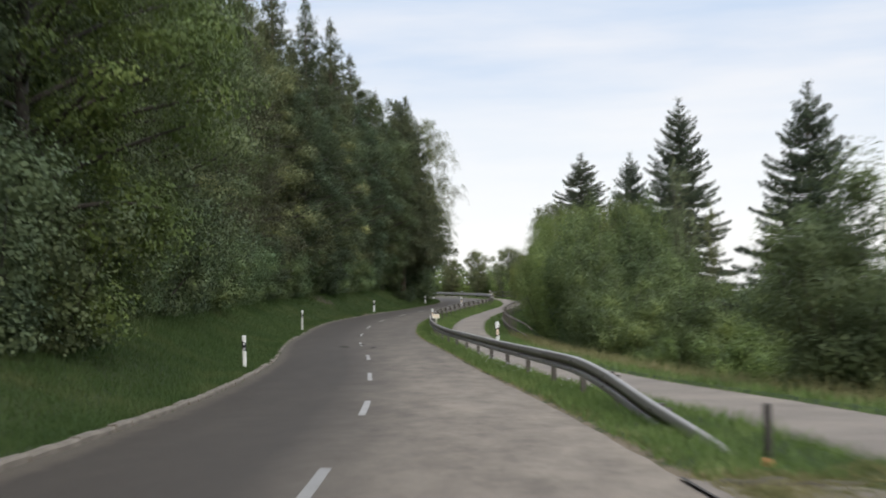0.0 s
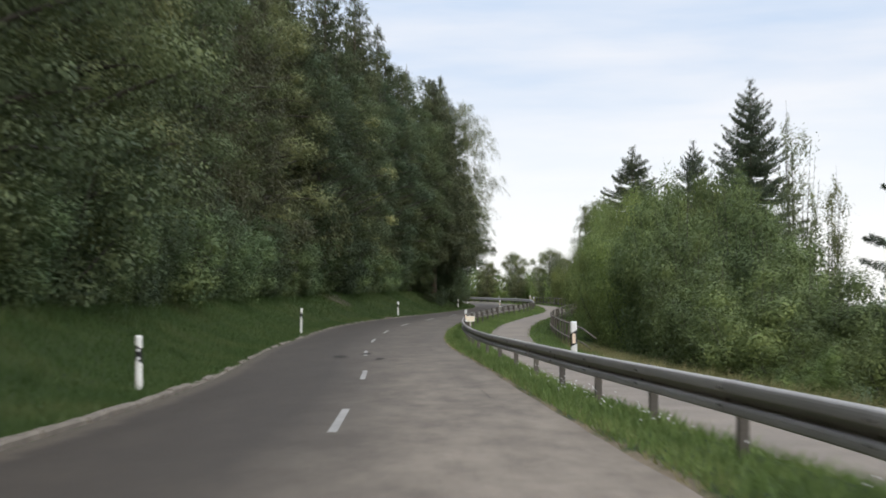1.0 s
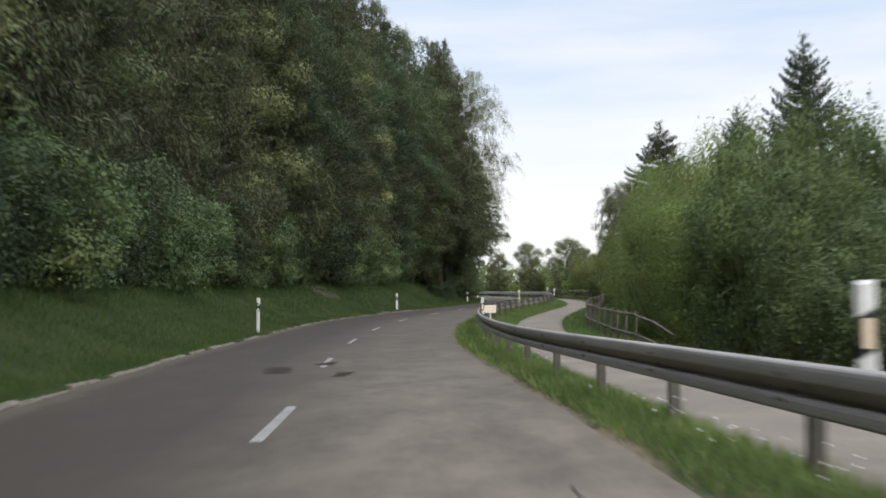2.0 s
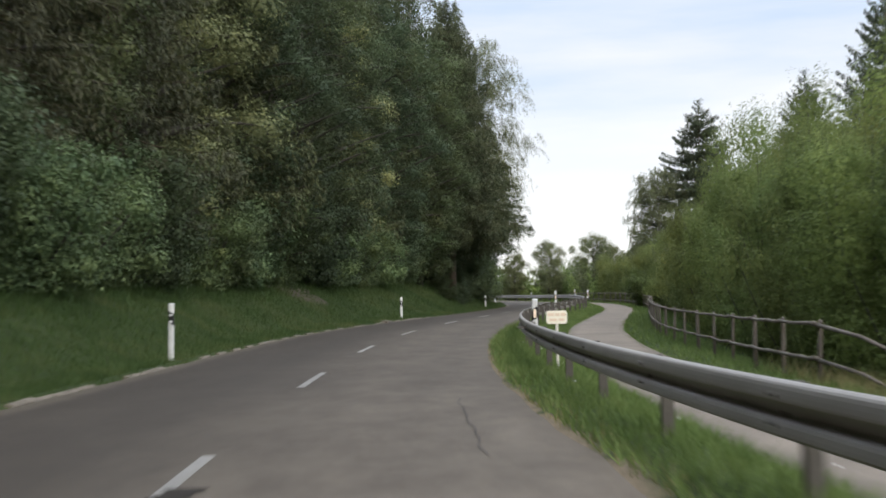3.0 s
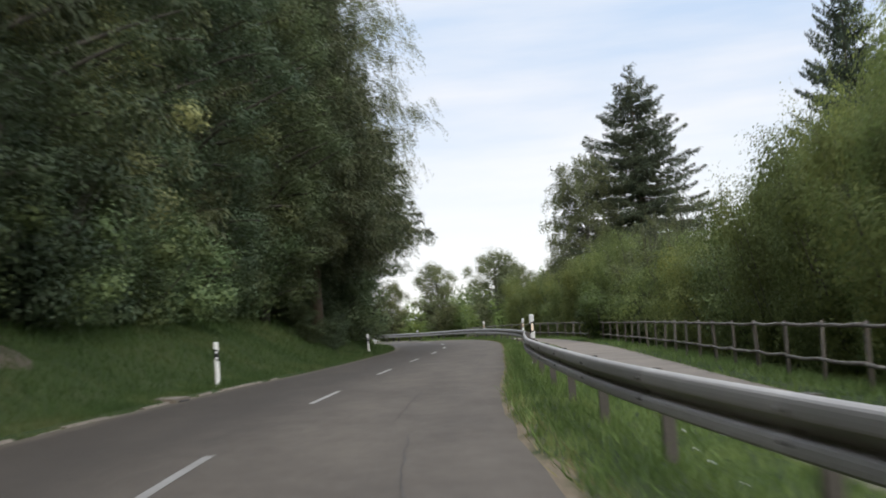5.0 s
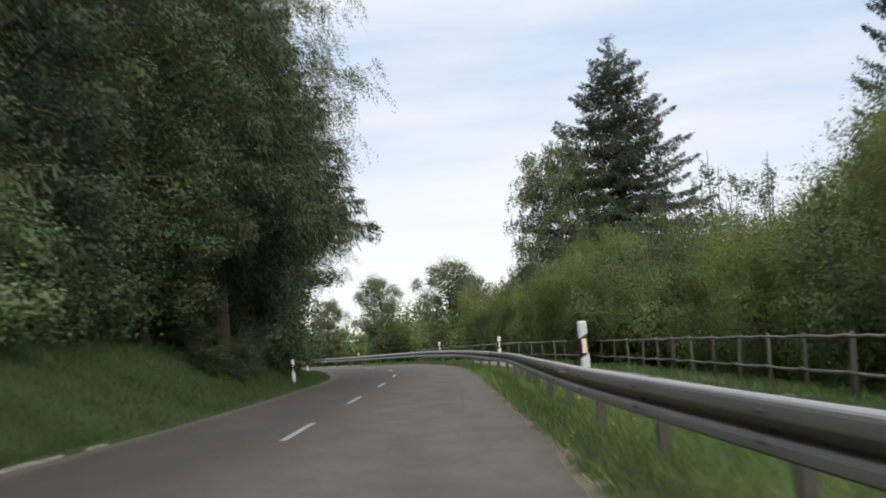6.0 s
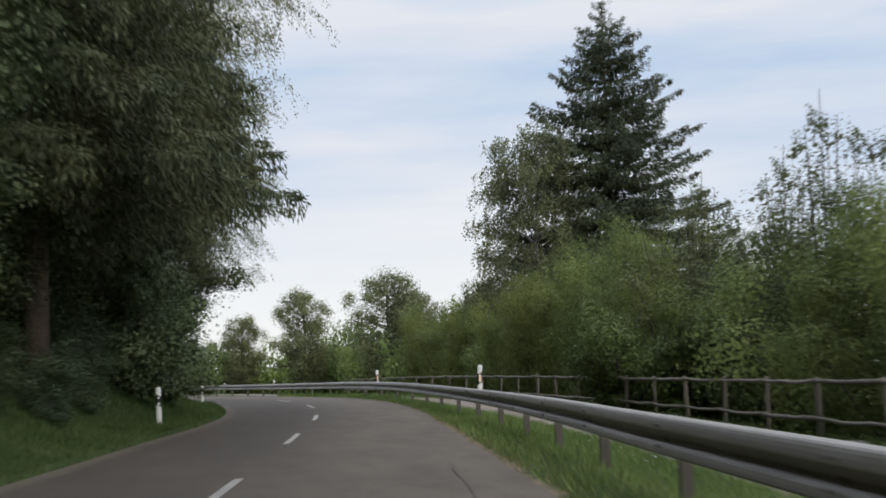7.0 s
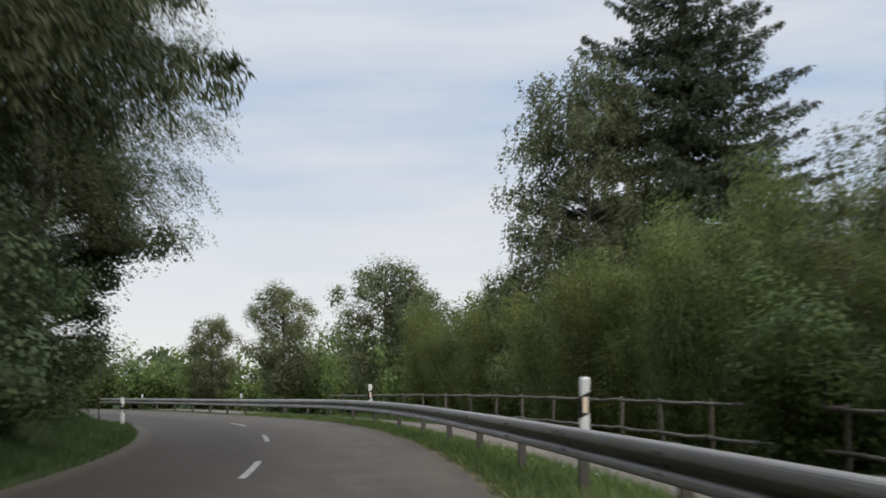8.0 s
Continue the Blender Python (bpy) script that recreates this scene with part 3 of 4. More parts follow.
# ---------------------------------------------------------------- delineator posts
def delineator_parts(root, right):
    """A hollow white post, 12 cm wide, with a slanted black band and reflectors."""
    def ring(z, slope=0.0, grow=0.0):
        w, d = .06 + grow, .05 + grow
        pts = [(-w, -d), (-w * .55, -d - .022), (w * .55, -d - .022), (w, -d), (w * .75, d * .4), (0, d), (-w * .75, d * .4)]
        return [(x, y, z + slope * x) for x, y in pts]

    def skin(levels):
        g = Geo()
        n = 7
        for lv in levels:
            g.v.extend(lv)
        for i in range(len(levels) - 1):
            for k in range(n):
                g.f.append((i * n + k, i * n + (k + 1) % n, (i + 1) * n + (k + 1) % n, (i + 1) * n + k))
        g.f += [tuple(range(n))[::-1], tuple(range((len(levels) - 1) * n, len(levels) * n))]
        return g
    lean = .55 if right else -.55
    low, high = .55, .80
    part("body", skin([ring(.40 if right else -.3), ring(low, lean)]).mesh("body", WHITE), root)
    if right:
        g = Geo()
        g.box((-.36, -.03, .36), (.05, .03, .40))
        part("mount", g.mesh("mount", ZINC_POST), root, "steel arm bolted to the guardrail")
    part("band", skin([ring(low, lean, -.002), ring(high, lean, -.002)]).mesh("band", BLACK), root, "slanted black band")
    part("cap", skin([ring(high, lean), ring(.965, 0.12 if right else -.12), ring(.99, 0, -.012)]).mesh("cap", WHITE), root)
    g = Geo()
    if right:
        g.box((-.03, -.084, .585), (.03, -.068, .765), .0)
        part("reflector", g.mesh("reflector", REFLECTOR), root, "amber rectangular reflector")
    else:
        for zc in (.60, .74):
            g = Geo()
            g.tube([(0, -.068, zc), (0, -.084, zc)], [.03, .028], 12)
            part("reflector", g.mesh("reflector", REFLECTOR_WHITE), root, "round clear reflector")


def delineator(x, y, top, right):
    ob = thing("delineator_post", (x, y, top - .99, 0, random.uniform(-1.5, 1.5), random.uniform(-6, 6)),
               "white plastic roadside post with black band, behind the guardrail" if right else "white plastic roadside post with black band, on the grass verge",
               "delineator", "posts along the road")
    return ob


left_posts = [(-5.95, 3.0, 2.4), (-6.13, 37.69, .97), (-8.5, 76.0, .91), (-6.14, 113.26, .91), (-1.99, 146.39, .885), (-1.11, 171.3, .95), (-8.6, 199.0, 1.05)]
right_posts = [(1.35, 39.83, 1.16), (-.845, 76.71, .83), (1.56, 113.75, 1.04), (5.54, 144.73, 1.11), (6.33, 170.0, 1.22), (3.15, 195.3, 1.02), (-2.6, 216.0, 1.1)]
for side, places in ((False, left_posts), (True, right_posts)):
    first = None
    for x, y, top in places:
        if first is None:
            first = delineator(x, y, top, side)
            delineator_parts(first, side)
        else:
            copy_thing(first, pose(x, y, top - .99, random.uniform(-1, 1), random.uniform(-2, 2), random.uniform(-8, 8)))

# ---------------------------------------------------------------- small sign, old post
sign = thing("road_sign", (-.61, 72.2, ground_z(-.61, 72.2), 0, 0, 2), "small cream sign plate with faded orange lettering on a pole", "sign")
plate_z = .39 - ground_z(-.61, 72.2)
g = Geo()
g.box((-.185, -.006, plate_z), (.185, .006, plate_z + .235))
plate_me = g.mesh("plate", PLATE)
bm = bmesh.new()
bm.from_mesh(plate_me)
bmesh.ops.bevel(bm, geom=[e for e in bm.edges if abs(e.verts[0].co.y - e.verts[1].co.y) > .005], offset=.02, segments=3, affect="EDGES")
bm.to_mesh(plate_me)
bm.free()
plate = part("plate", plate_me, sign)
g = Geo()
g.box((-.16, -.009, plate_z + .14), (-.05, -.007, plate_z + .19))
g.box((-.03, -.009, plate_z + .14), (.05, -.007, plate_z + .19))
g.box((.07, -.009, plate_z + .14), (.16, -.007, plate_z + .19))
g.box((-.13, -.009, plate_z + .05), (.0, -.007, plate_z + .095))
g.box((.03, -.009, plate_z + .05), (.13, -.007, plate_z + .095))
part("lettering", g.mesh("lettering", ORANGE), plate, "unreadable orange bars")
g = Geo()
g.tube([(0, .02, -.4), (0, .02, plate_z + .2)], [.026, .026], 10)
part("pole", g.mesh("pole", PALE_STEEL), sign, "pale painted pole")

old_post = thing("marker_post", (2.38, 11.2, ground_z(2.38, 11.2), 0, 1.5, 20), "short dark weathered wooden post with an orange foot", "post")
g = Geo()
g.tube([(0, 0, -.2), (.004, 0, .2), (0, .005, .52), (0, .005, .545)], [.04, .038, .036, .026], 9)
part("stake", g.mesh("stake", OLD_POST, True), old_post)
g = Geo()
g.tube([(0, 0, -.03), (0, 0, .06), (0, 0, .075)], [.055, .05, .035], 12)
part("foot", g.mesh("foot", FOOT, True), old_post, "faded orange collar at the foot")

snow_pole = thing("snow_pole", (-1.75, 170.5, ground_z(-1.75, 170.5)), "thin grey metal snow pole at the inside of the bend", "pole")
g = Geo()
g.tube([(0, 0, -.3), (0, 0, 1.75), (0, 0, 1.78)], [.022, .02, .012], 8)
part("shaft", g.mesh("shaft", ZINC_POST, True), snow_pole)

drain = thing("drain_slab", (road_left(108.2) - .1, 108.2, road_z(108.2) + .02, 0, 4, -9), "pale concrete drain slab at the road's edge", "drain")
g = Geo()
g.box((-.3, -.55, -.1), (.25, .55, .07), .02)
part("slab", g.mesh("slab", KERB), drain)
g = Geo()
g.box((.24, -.3, -.06), (.27, .3, .03))
part("inlet", g.mesh("inlet", BLACK), drain, "dark inlet slot")



def bare_earth(cx, cy, wide, long, label, stones, rise=1.0):
    """A low, uneven patch of open soil with a few stones in it."""
    foot = ground_z(cx, cy)
    soil = thing("bare_earth", (cx, cy, foot), label, "earth")
    g = Geo()
    rings, around = 5, 22
    for i in range(rings + 1):
        for k in range(around):
            a = k * math.tau / around
            r = i / rings * (1 + .6 * noise.noise(Vector((math.cos(a) * 1.7, math.sin(a) * 1.7, 4))))
            x, y = cx + wide * r * math.cos(a), cy + long * r * math.sin(a)
            lift = .022 * rise + .05 * noise.noise(Vector((x * 4, y * 3, 2))) if i < rings else -.04
            g.v.append((x - cx, y - cy, ground_z(x, y) - foot + lift))
    g.f = [(i * around + k, i * around + (k + 1) % around, (i + 1) * around + (k + 1) % around, (i + 1) * around + k) for i in range(rings) for k in range(around)]
    part("soil", g.mesh("soil", SOIL, True), soil)
    for k in range(stones):
        a = k * 2.4
        x, y = cx + wide * .5 * math.cos(a), cy + long * .4 * math.sin(a * 1.3)
        r, z = .05 + .035 * ((k * 3) % 5) / 4, ground_z(x, y) - foot
        g = Geo()
        g.tube([(x - cx - r, y - cy, z + .05), (x - cx - r * .3, y - cy, z + .09), (x - cx + r * .9, y - cy + .02, z + .06)], [r * .4, r, r * .35], 7)
        part("stone", g.mesh("stone", STONE), soil)


bare_earth(-10.9, 107.6, 1.5, 3.3, "eroded patch of bare brown earth on the grass bank", 4, 3.2)
bare_earth(2.1, 9.75, .6, .3, "patch of bare sandy earth at the path's mouth", 0)

# ---------------------------------------------------------------- wooden fence
fence = thing("wooden_fence", (fence_x(70), 70, ground_z(fence_x(70), 70)), "weathered round-timber fence with two rails beside the path", "fence")
inv = fence.matrix_basis.inverted()
rng = random.Random(11)
fence_posts = [71.1]
while fence_posts[-1] < 192:
    fence_posts.append(fence_posts[-1] + 2.72 + rng.uniform(-.1, .1))
post_variants = []
for v in range(3):
    g = Geo()
    r = .041 + .005 * v
    g.tube([(0, 0, -.35), (rng.uniform(-.01, .01), 0, .3), (rng.uniform(-.012, .012), rng.uniform(-.01, .01), 1.03), (0, 0, 1.06)], [r * 1.05, r, r * .93, r * .75], 8)
    post_variants.append(g.mesh("post", WOOD, True))


def fence_foot(y):
    x = fence_x(y)
    return Vector((x, y, road_z(y) - path_drop(y) - .08))


for i, y in enumerate(fence_posts):
    p = part("post", post_variants[i % 3], fence)
    f = fence_foot(y)
    p.matrix_basis = pose(*f, rng.uniform(-2.5, 2.5), rng.uniform(-2.5, 2.5), rng.uniform(0, 360))
    p.matrix_parent_inverse = inv
for level, sag in ((1.0, .01), (.41, .025)):
    for a, b in zip(fence_posts[:-1], fence_posts[1:]):
        fa, fb = fence_foot(a), fence_foot(b)
        out = Vector((-.07, 0, level))
        pts = []
        for k in range(6):
            s = -.03 + 1.06 * k / 5
            pts.append(fa.lerp(fb, s) + out + Vector((rng.uniform(-.012, .012), 0, rng.uniform(-.014, .014) - sag * 4 * s * (1 - s))))
        g = Geo()
        r = rng.uniform(.03, .037)
        g.tube(pts, [r * (1.08 - .16 * k / 5) for k in range(6)], 7)
        part("rail", g.mesh("rail", WOOD, True), fence).matrix_parent_inverse = inv
    f = fence_foot(71.1)
    g = Geo()
    down = level - .55
    g.tube([f + Vector((-.09, .1, level)), f + Vector((.35, -1.3, level - .2)), f + Vector((.75, -2.6, down))], [.037, .035, .03], 7)
    part("rail", g.mesh("rail", WOOD, True), fence).matrix_parent_inverse = inv


# ---------------------------------------------------------------- trees
def unit(a):
    return a / (np.linalg.norm(a, axis=-1, keepdims=True) + 1e-9)


def bough_leaves(rng, centres, radius, per, length, width, droop=0.35, flat=0.65):
    """Leaves on the shells of flattened boughs, their faces turned outwards and up: feet, axes, half widths, facing."""
    k = len(centres)
    rad = np.broadcast_to(np.asarray(radius, float), (k,))
    counts = np.maximum(6, (per * (rad / rad.mean()) ** 2).astype(int))
    c = np.repeat(np.asarray(centres, float), counts, axis=0)
    r = np.repeat(rad, counts)
    n = len(c)
    o = unit(rng.normal(size=(n, 3)) + np.array([0, 0, .35]))
    lump = 1 + .28 * np.sin(o[:, 0] * 5 + c[:, 1] * 3) * np.sin(o[:, 1] * 5 + c[:, 2] * 3) + .2 * np.sin(o[:, 2] * 9 + c[:, 0] * 4)
    shell = (rng.random(n) ** .3 * 1.05 * lump)[:, None]
    feet = c + o * shell * r[:, None] * np.array([1, 1, flat])
    facing = unit(o * np.array([.8, .8, 1]) + np.array([0, 0, .35]) + rng.normal(size=(n, 3)) * .33)
    t = rng.normal(size=(n, 3)) + o * .5 + np.array([0, 0, -droop * 2])
    axis = unit(t - facing * np.sum(t * facing, 1, keepdims=True) * .85)
    size = rng.uniform(.65, 1.25, n)
    d, w = axis * (length * size)[:, None], width * size
    # shaded inner leaves, larger and fewer, close the boughs
    m = max(8, per // 5)
    ci, ri = np.repeat(np.asarray(centres, float), m, axis=0), np.repeat(rad, m)
    oi = unit(rng.normal(size=(len(ci), 3)))
    fi = ci + oi * (rng.uniform(.35, .78, len(ci)) * ri)[:, None] * np.array([1, 1, flat])
    ti = rng.normal(size=(len(ci), 3))
    ai = unit(ti - oi * np.sum(ti * oi, 1, keepdims=True) * .9) * (length * 1.7)
    return np.concatenate([feet, fi - ai * .5]), np.concatenate([d, ai]), np.concatenate([w, np.full(len(ci), width * 1.9)]), np.concatenate([facing, oi])


def limb_points(base, azimuth, rise, length, bend, steps=5):
    pts = []
    for k in range(steps + 1):
        s = k / steps
        out = length * s
        pts.append(Vector((base[0] + math.cos(azimuth) * out, base[1] + math.sin(azimuth) * out, base[2] + math.tan(rise) * out * (1 - .35 * s) + bend * length * s * s)))
    return pts


def broadleaf(root, seed, height, radius, bare, boughs, per, leaf, mat, bark, bough=1.15, lean=.0, widest=.42, edge=0.0, flat=.85, power=1.8):
    """A broad crown: a tapered trunk, limbs, and lobed boughs of leaves on the limbs; edge: how far it leans its limbs to the open side."""
    rng = np.random.default_rng(seed)
    wood = Geo()
    tx = [(lean * height * s * s + .12 * math.sin(s * 5 + seed), .12 * math.cos(s * 4 + seed), height * .93 * s) for s in np.linspace(0, 1, 8)]
    tr = [max(.03, height * .0135 * (1 - s) ** .8 + .02) for s in np.linspace(0, 1, 8)]
    tx[0] = (0, 0, -.5)
    wood.tube(tx, tr, 8)
    centres, sizes = [], []
    limbs = max(10, boughs // 2)
    for i in range(limbs):
        s = bare / height + (1 - bare / height) * (i + .5) / limbs
        h = height * s * .93
        rel = (s * height - bare) / (height - bare)
        reach = radius * max(.2, 1 - (abs(rel - widest) / max(widest, 1 - widest)) ** power)
        reach *= rng.uniform(.72, 1.12)
        az = i * 2.4 + rng.uniform(-.5, .5)
        az = (az + math.pi) % math.tau - math.pi
        az -= edge * math.sin(az) * (1 - abs(az) / math.pi)
        base = (np.interp(h, [p[2] for p in tx], [p[0] for p in tx]), 0, h - reach * .3)
        pts = limb_points(base, az, radians(rng.uniform(14, 40)), max(reach, .5), rng.uniform(-.25, .08))
        r0 = max(.02, .011 * height * (1 - s) * .8 + .02)
        wood.tube(pts, [r0 * (1 - .85 * k / 5) for k in range(6)], 5, False)
        for q in ((.55, .95) if reach > bough * 1.2 else (.75,)):
            q += rng.uniform(-.1, .06)
            k = min(int(q * 5), 4)
            p = np.array(pts[k].lerp(pts[k + 1], q * 5 - k)) + rng.normal(size=3) * np.array([.3, .5, .25]) * bough * .7
            centres.append(p)
            sizes.append(bough * rng.uniform(.6, 1.2) * (.75 + .25 * reach / radius))
    f, d, w, facing = bough_leaves(rng, centres, sizes, per, leaf[0], leaf[1], .35, flat)
    part("trunk", wood.mesh("trunk", bark, True), root)
    part("crown", leaves_mesh("crown", mat, f, d, w, leaf[0] * .12, seed, facing), root)


def spruce(root, seed, height, radius, bare, mat, density=1.0, ragged=.25, twig=.34, whorl=.36, slim=.19, sag=0.0, spread=.78, boughs=(4, 7), skirt=1.6, curtain=.0):
    """Whorls of boughs that droop and lift at the tips, hung with narrow twigs; the trunk shows in the gaps."""
    rng = np.random.default_rng(seed)
    wood = Geo()
    wood.tube([(0, 0, -.5), (.03, 0, height * .3), (-.03, .02, height * .7), (0, 0, height * .99)], [height * .0145, height * .0115, height * .005, .012], 8)
    feet, axes, widths = [], [], []
    z = bare
    while z < height - .25:
        rel = (height - z) / (height - bare)
        reach_mean = radius * rel ** spread * (1 if rel < .85 else 1 - (rel - .85) * skirt)
        count = int(rng.integers(*boughs)) if reach_mean > .8 else 4
        start = rng.uniform(0, math.tau)
        for b in range(count):
            reach = max(.15, reach_mean * rng.uniform(1 - ragged * 1.6, 1 + ragged))
            az = start + b * math.tau / count + rng.uniform(-.3, .3)
            rise = .5 * (1 - rel) ** 1.6 - (.3 + sag) * rel
            n = max(5, int(reach / .13 * density * (1 + .3 * reach)))
            s = np.sort(rng.random(n) ** .7)
            v = rng.uniform(-1, 1, n)
            out = np.array([math.cos(az), math.sin(az), 0.0])
            side = np.array([-math.sin(az), math.cos(az), 0.0])
            lift = rise * s * reach - .18 * reach * s * (1 - s) + .06 * reach * s ** 3
            zb = z + rng.uniform(-.6, .6) * whorl
            # each bough is a fan of side shoots that hang a little
            half = reach * .36 * (1 - s) ** .7 * np.minimum(1, .15 + s * 3)
            line = np.array([0, 0, zb]) + out * (s * reach + .45 * half * np.abs(v))[:, None] + side * (half * v)[:, None]
            line[:, 2] += lift - (.12 + .25 * rng.random()) * half * np.abs(v)
            if reach > 1.0:
                pts = [(math.cos(az) * reach * q, math.sin(az) * reach * q, zb + rise * q * reach - .18 * reach * q * (1 - q) + .06 * reach * q ** 3) for q in (0, .35, .7, 1)]
                wood.tube(pts, [.012 + .008 * reach, .01 + .004 * reach, .01, .004], 3, False)
            for turn, drop, scale in ((1, -.5, 1), (-1, -.5, 1), (0, -1.5, 1.0), (0, -.1, .8)):
                a = unit(side * (turn + .6 * v)[:, None] + out * .75 + np.array([0, 0, drop]) + rng.normal(size=(n, 3)) * .3)
                size = scale * twig * (1.2 - .55 * s) * rng.uniform(.6, 1.3, n) * min(1.0, .45 + reach * .3)
                feet.append(line + rng.normal(size=(n, 3)) * .05)
                axes.append(a * size[:, None])
                widths.append(size * slim)
            # side twigs hang in curtains below the bough
            for _ in range(2 if curtain else 0):
                hang = np.array([0, 0, -1.0]) * (curtain * rng.random(n) * min(1.0, .3 + .25 * reach))[:, None]
                size = twig * rng.uniform(.6, 1.2, n)
                feet.append(line + hang + rng.normal(size=(n, 3)) * .09)
                axes.append(unit(rng.normal(size=(n, 3)) * .35 + out * .25 + np.array([0, 0, -1.0])) * size[:, None])
                widths.append(size * slim)
        z += whorl * rng.uniform(.75, 1.25) * (.55 + .5 * rel)
    n = 30
    f2 = np.stack([rng.normal(size=n) * .04, rng.normal(size=n) * .04, height - rng.random(n) * 1.2], 1)
    a2 = unit(rng.normal(size=(n, 3)) + np.array([0, 0, .9])) * .22
    feet.append(f2), axes.append(a2), widths.append(np.full(n, .04))
    part("trunk", wood.mesh("trunk", BARK_SPRUCE, True), root)
    part("crown", leaves_mesh("crown", mat, np.concatenate(feet), np.concatenate(axes), np.concatenate(widths), .02, seed), root)


def birch(root, seed, height, radius, bare, strands, mat, leaf=.085, gap=.055, long_low=1.5):
    """Rising limbs with long hanging strands of small leaves, so that the sky shows between them."""
    rng = np.random.default_rng(seed)
    wood = Geo()
    tx = [(.25 * math.sin(s * 3), .2 * math.sin(s * 4 + 1), height * .96 * s) for s in np.linspace(0, 1, 8)]
    tx[0] = (0, 0, -.5)
    wood.tube(tx, [height * .011 * (1 - s) + .02 for s in np.linspace(0, 1, 8)], 8)
    feet, axes, widths = [], [], []
    limbs = 44 if strands < 3000 else 76
    per = max(1, strands // limbs)
    for i in range(limbs):
        s = bare / height + (1 - bare / height) * (i + .5) / limbs
        rel = (s * height - bare) / (height - bare)
        reach = radius * (math.sin(math.pi * min(1, .2 + rel * .73)) ** .6) * rng.uniform(.74, 1.0) + .3
        az = i * 2.4 + rng.uniform(-.4, .4)
        pts = limb_points((0, 0, height * s * .9 - .1 * reach), az, radians(rng.uniform(22, 38) + 16 * rel), reach, -.3)
        wood.tube(pts[:5], [(.03 + .03 * (1 - s)) * (1 - k / 5) + .006 for k in range(5)], 5, False)
        for j in range(per):
            if j % 8 == 0:
                q = rng.uniform(.3, 1.0)
                k = min(int(q * 5), 4)
                bunch = np.array(pts[k].lerp(pts[k + 1], q * 5 - k)) + np.clip(rng.normal(size=3), -1.4, 1.4) * [.4, .4, .35]
                way = np.array([math.cos(az), math.sin(az)]) + rng.normal(size=2) * .5
            top = bunch + np.clip(rng.normal(size=3), -1.6, 1.6) * [.22, .22, .2]
            long = rng.uniform(.25, .6 + (long_low - .6) * (1 - rel))
            m = max(3, int(long / gap))
            u = np.linspace(0, 1, m)
            sway = (way + rng.normal(size=2) * .45) * .38 * long
            fall = -long * (.2 * u + .75 * u * u)
            line = top + np.stack([sway[0] * u, sway[1] * u, fall], 1) + rng.normal(size=(m, 3)) * .05
            line = line[line[:, 2] > bare * .84]
            m = len(line)
            size = leaf * rng.uniform(.7, 1.3, m)
            feet.append(line)
            axes.append(unit(rng.normal(size=(m, 3)) * .6 + np.array([0, 0, -.7])) * size[:, None])
            widths.append(size * .45)
            if j % 9 == 0 and top[2] - long > bare:
                wood.tube([tuple(top), tuple(top + np.array([sway[0], sway[1], -long]))], [.008, .004], 3, False)
    part("trunk", wood.mesh("trunk", BARK_BIRCH, True), root)
    part("crown", leaves_mesh("crown", mat, np.concatenate(feet), np.concatenate(axes), np.concatenate(widths), .01, seed), root)


def shrub(root, seed, height, radius, boughs, per, leaf, mat, bough=.6, droop=.1, shoots=30):
    """Many stems from one foot, leafy from the ground up, with shoots that stand out of the top."""
    rng = np.random.default_rng(seed)
    wood = Geo()
    centres, sizes = [], []
    stems = 13
    tips = []
    for i in range(stems):
        az, lean = i * 2.4 + rng.uniform(-.4, .4), (.12 + .88 * ((i * 5) % stems) / stems)
        h = height * rng.uniform(.75, 1.0) * (1 - .42 * lean ** 2)
        pts = [Vector((math.cos(az) * radius * lean * s ** .75, math.sin(az) * radius * lean * s ** .75, h * s)) for s in (0, .3, .6, 1)]
        pts[0].z = -.2
        wood.tube(pts, [.035, .028, .018, .006], 5, False)
        tips.append(pts)
    for i in range(boughs):
        pts = tips[i % stems]
        q = (.1 + .88 * ((i // stems) + rng.random()) / (boughs / stems)) * 3
        k = min(int(q), 2)
        p = np.array(pts[k].lerp(pts[k + 1], min(q - k, 1))) + rng.normal(size=3) * np.array([radius, radius, height * .4]) * .1
        p[2] = max(p[2], .25)
        centres.append(p)
        sizes.append(bough * rng.uniform(.65, 1.25))
    f, d, w, facing = bough_leaves(rng, centres, sizes, per, leaf[0], leaf[1], droop, .95)
    tops = sorted(centres, key=lambda p: -p[2])[:boughs // 2]
    for p in tops:
        m = shoots
        u = rng.random(m)
        end = p + np.array([rng.normal() * .2, rng.normal() * .2, bough * rng.uniform(.9, 1.35)])
        f = np.concatenate([f, p + (end - p) * u[:, None] + rng.normal(size=(m, 3)) * .04])
        d = np.concatenate([d, unit(rng.normal(size=(m, 3)) * .5 + np.array([0, 0, .8])) * leaf[0] * .8])
        w = np.concatenate([w, np.full(m, leaf[1] * .8)])
        facing = np.concatenate([facing, rng.normal(size=(m, 3))])
    keep = f[:, 2] > .02
    part("stem", wood.mesh("stem", BARK_GREY, True), root)
    part("leafage", leaves_mesh("leafage", mat, f[keep], d[keep], w[keep], leaf[0] * .1, seed, facing[keep]), root)


stock = {}


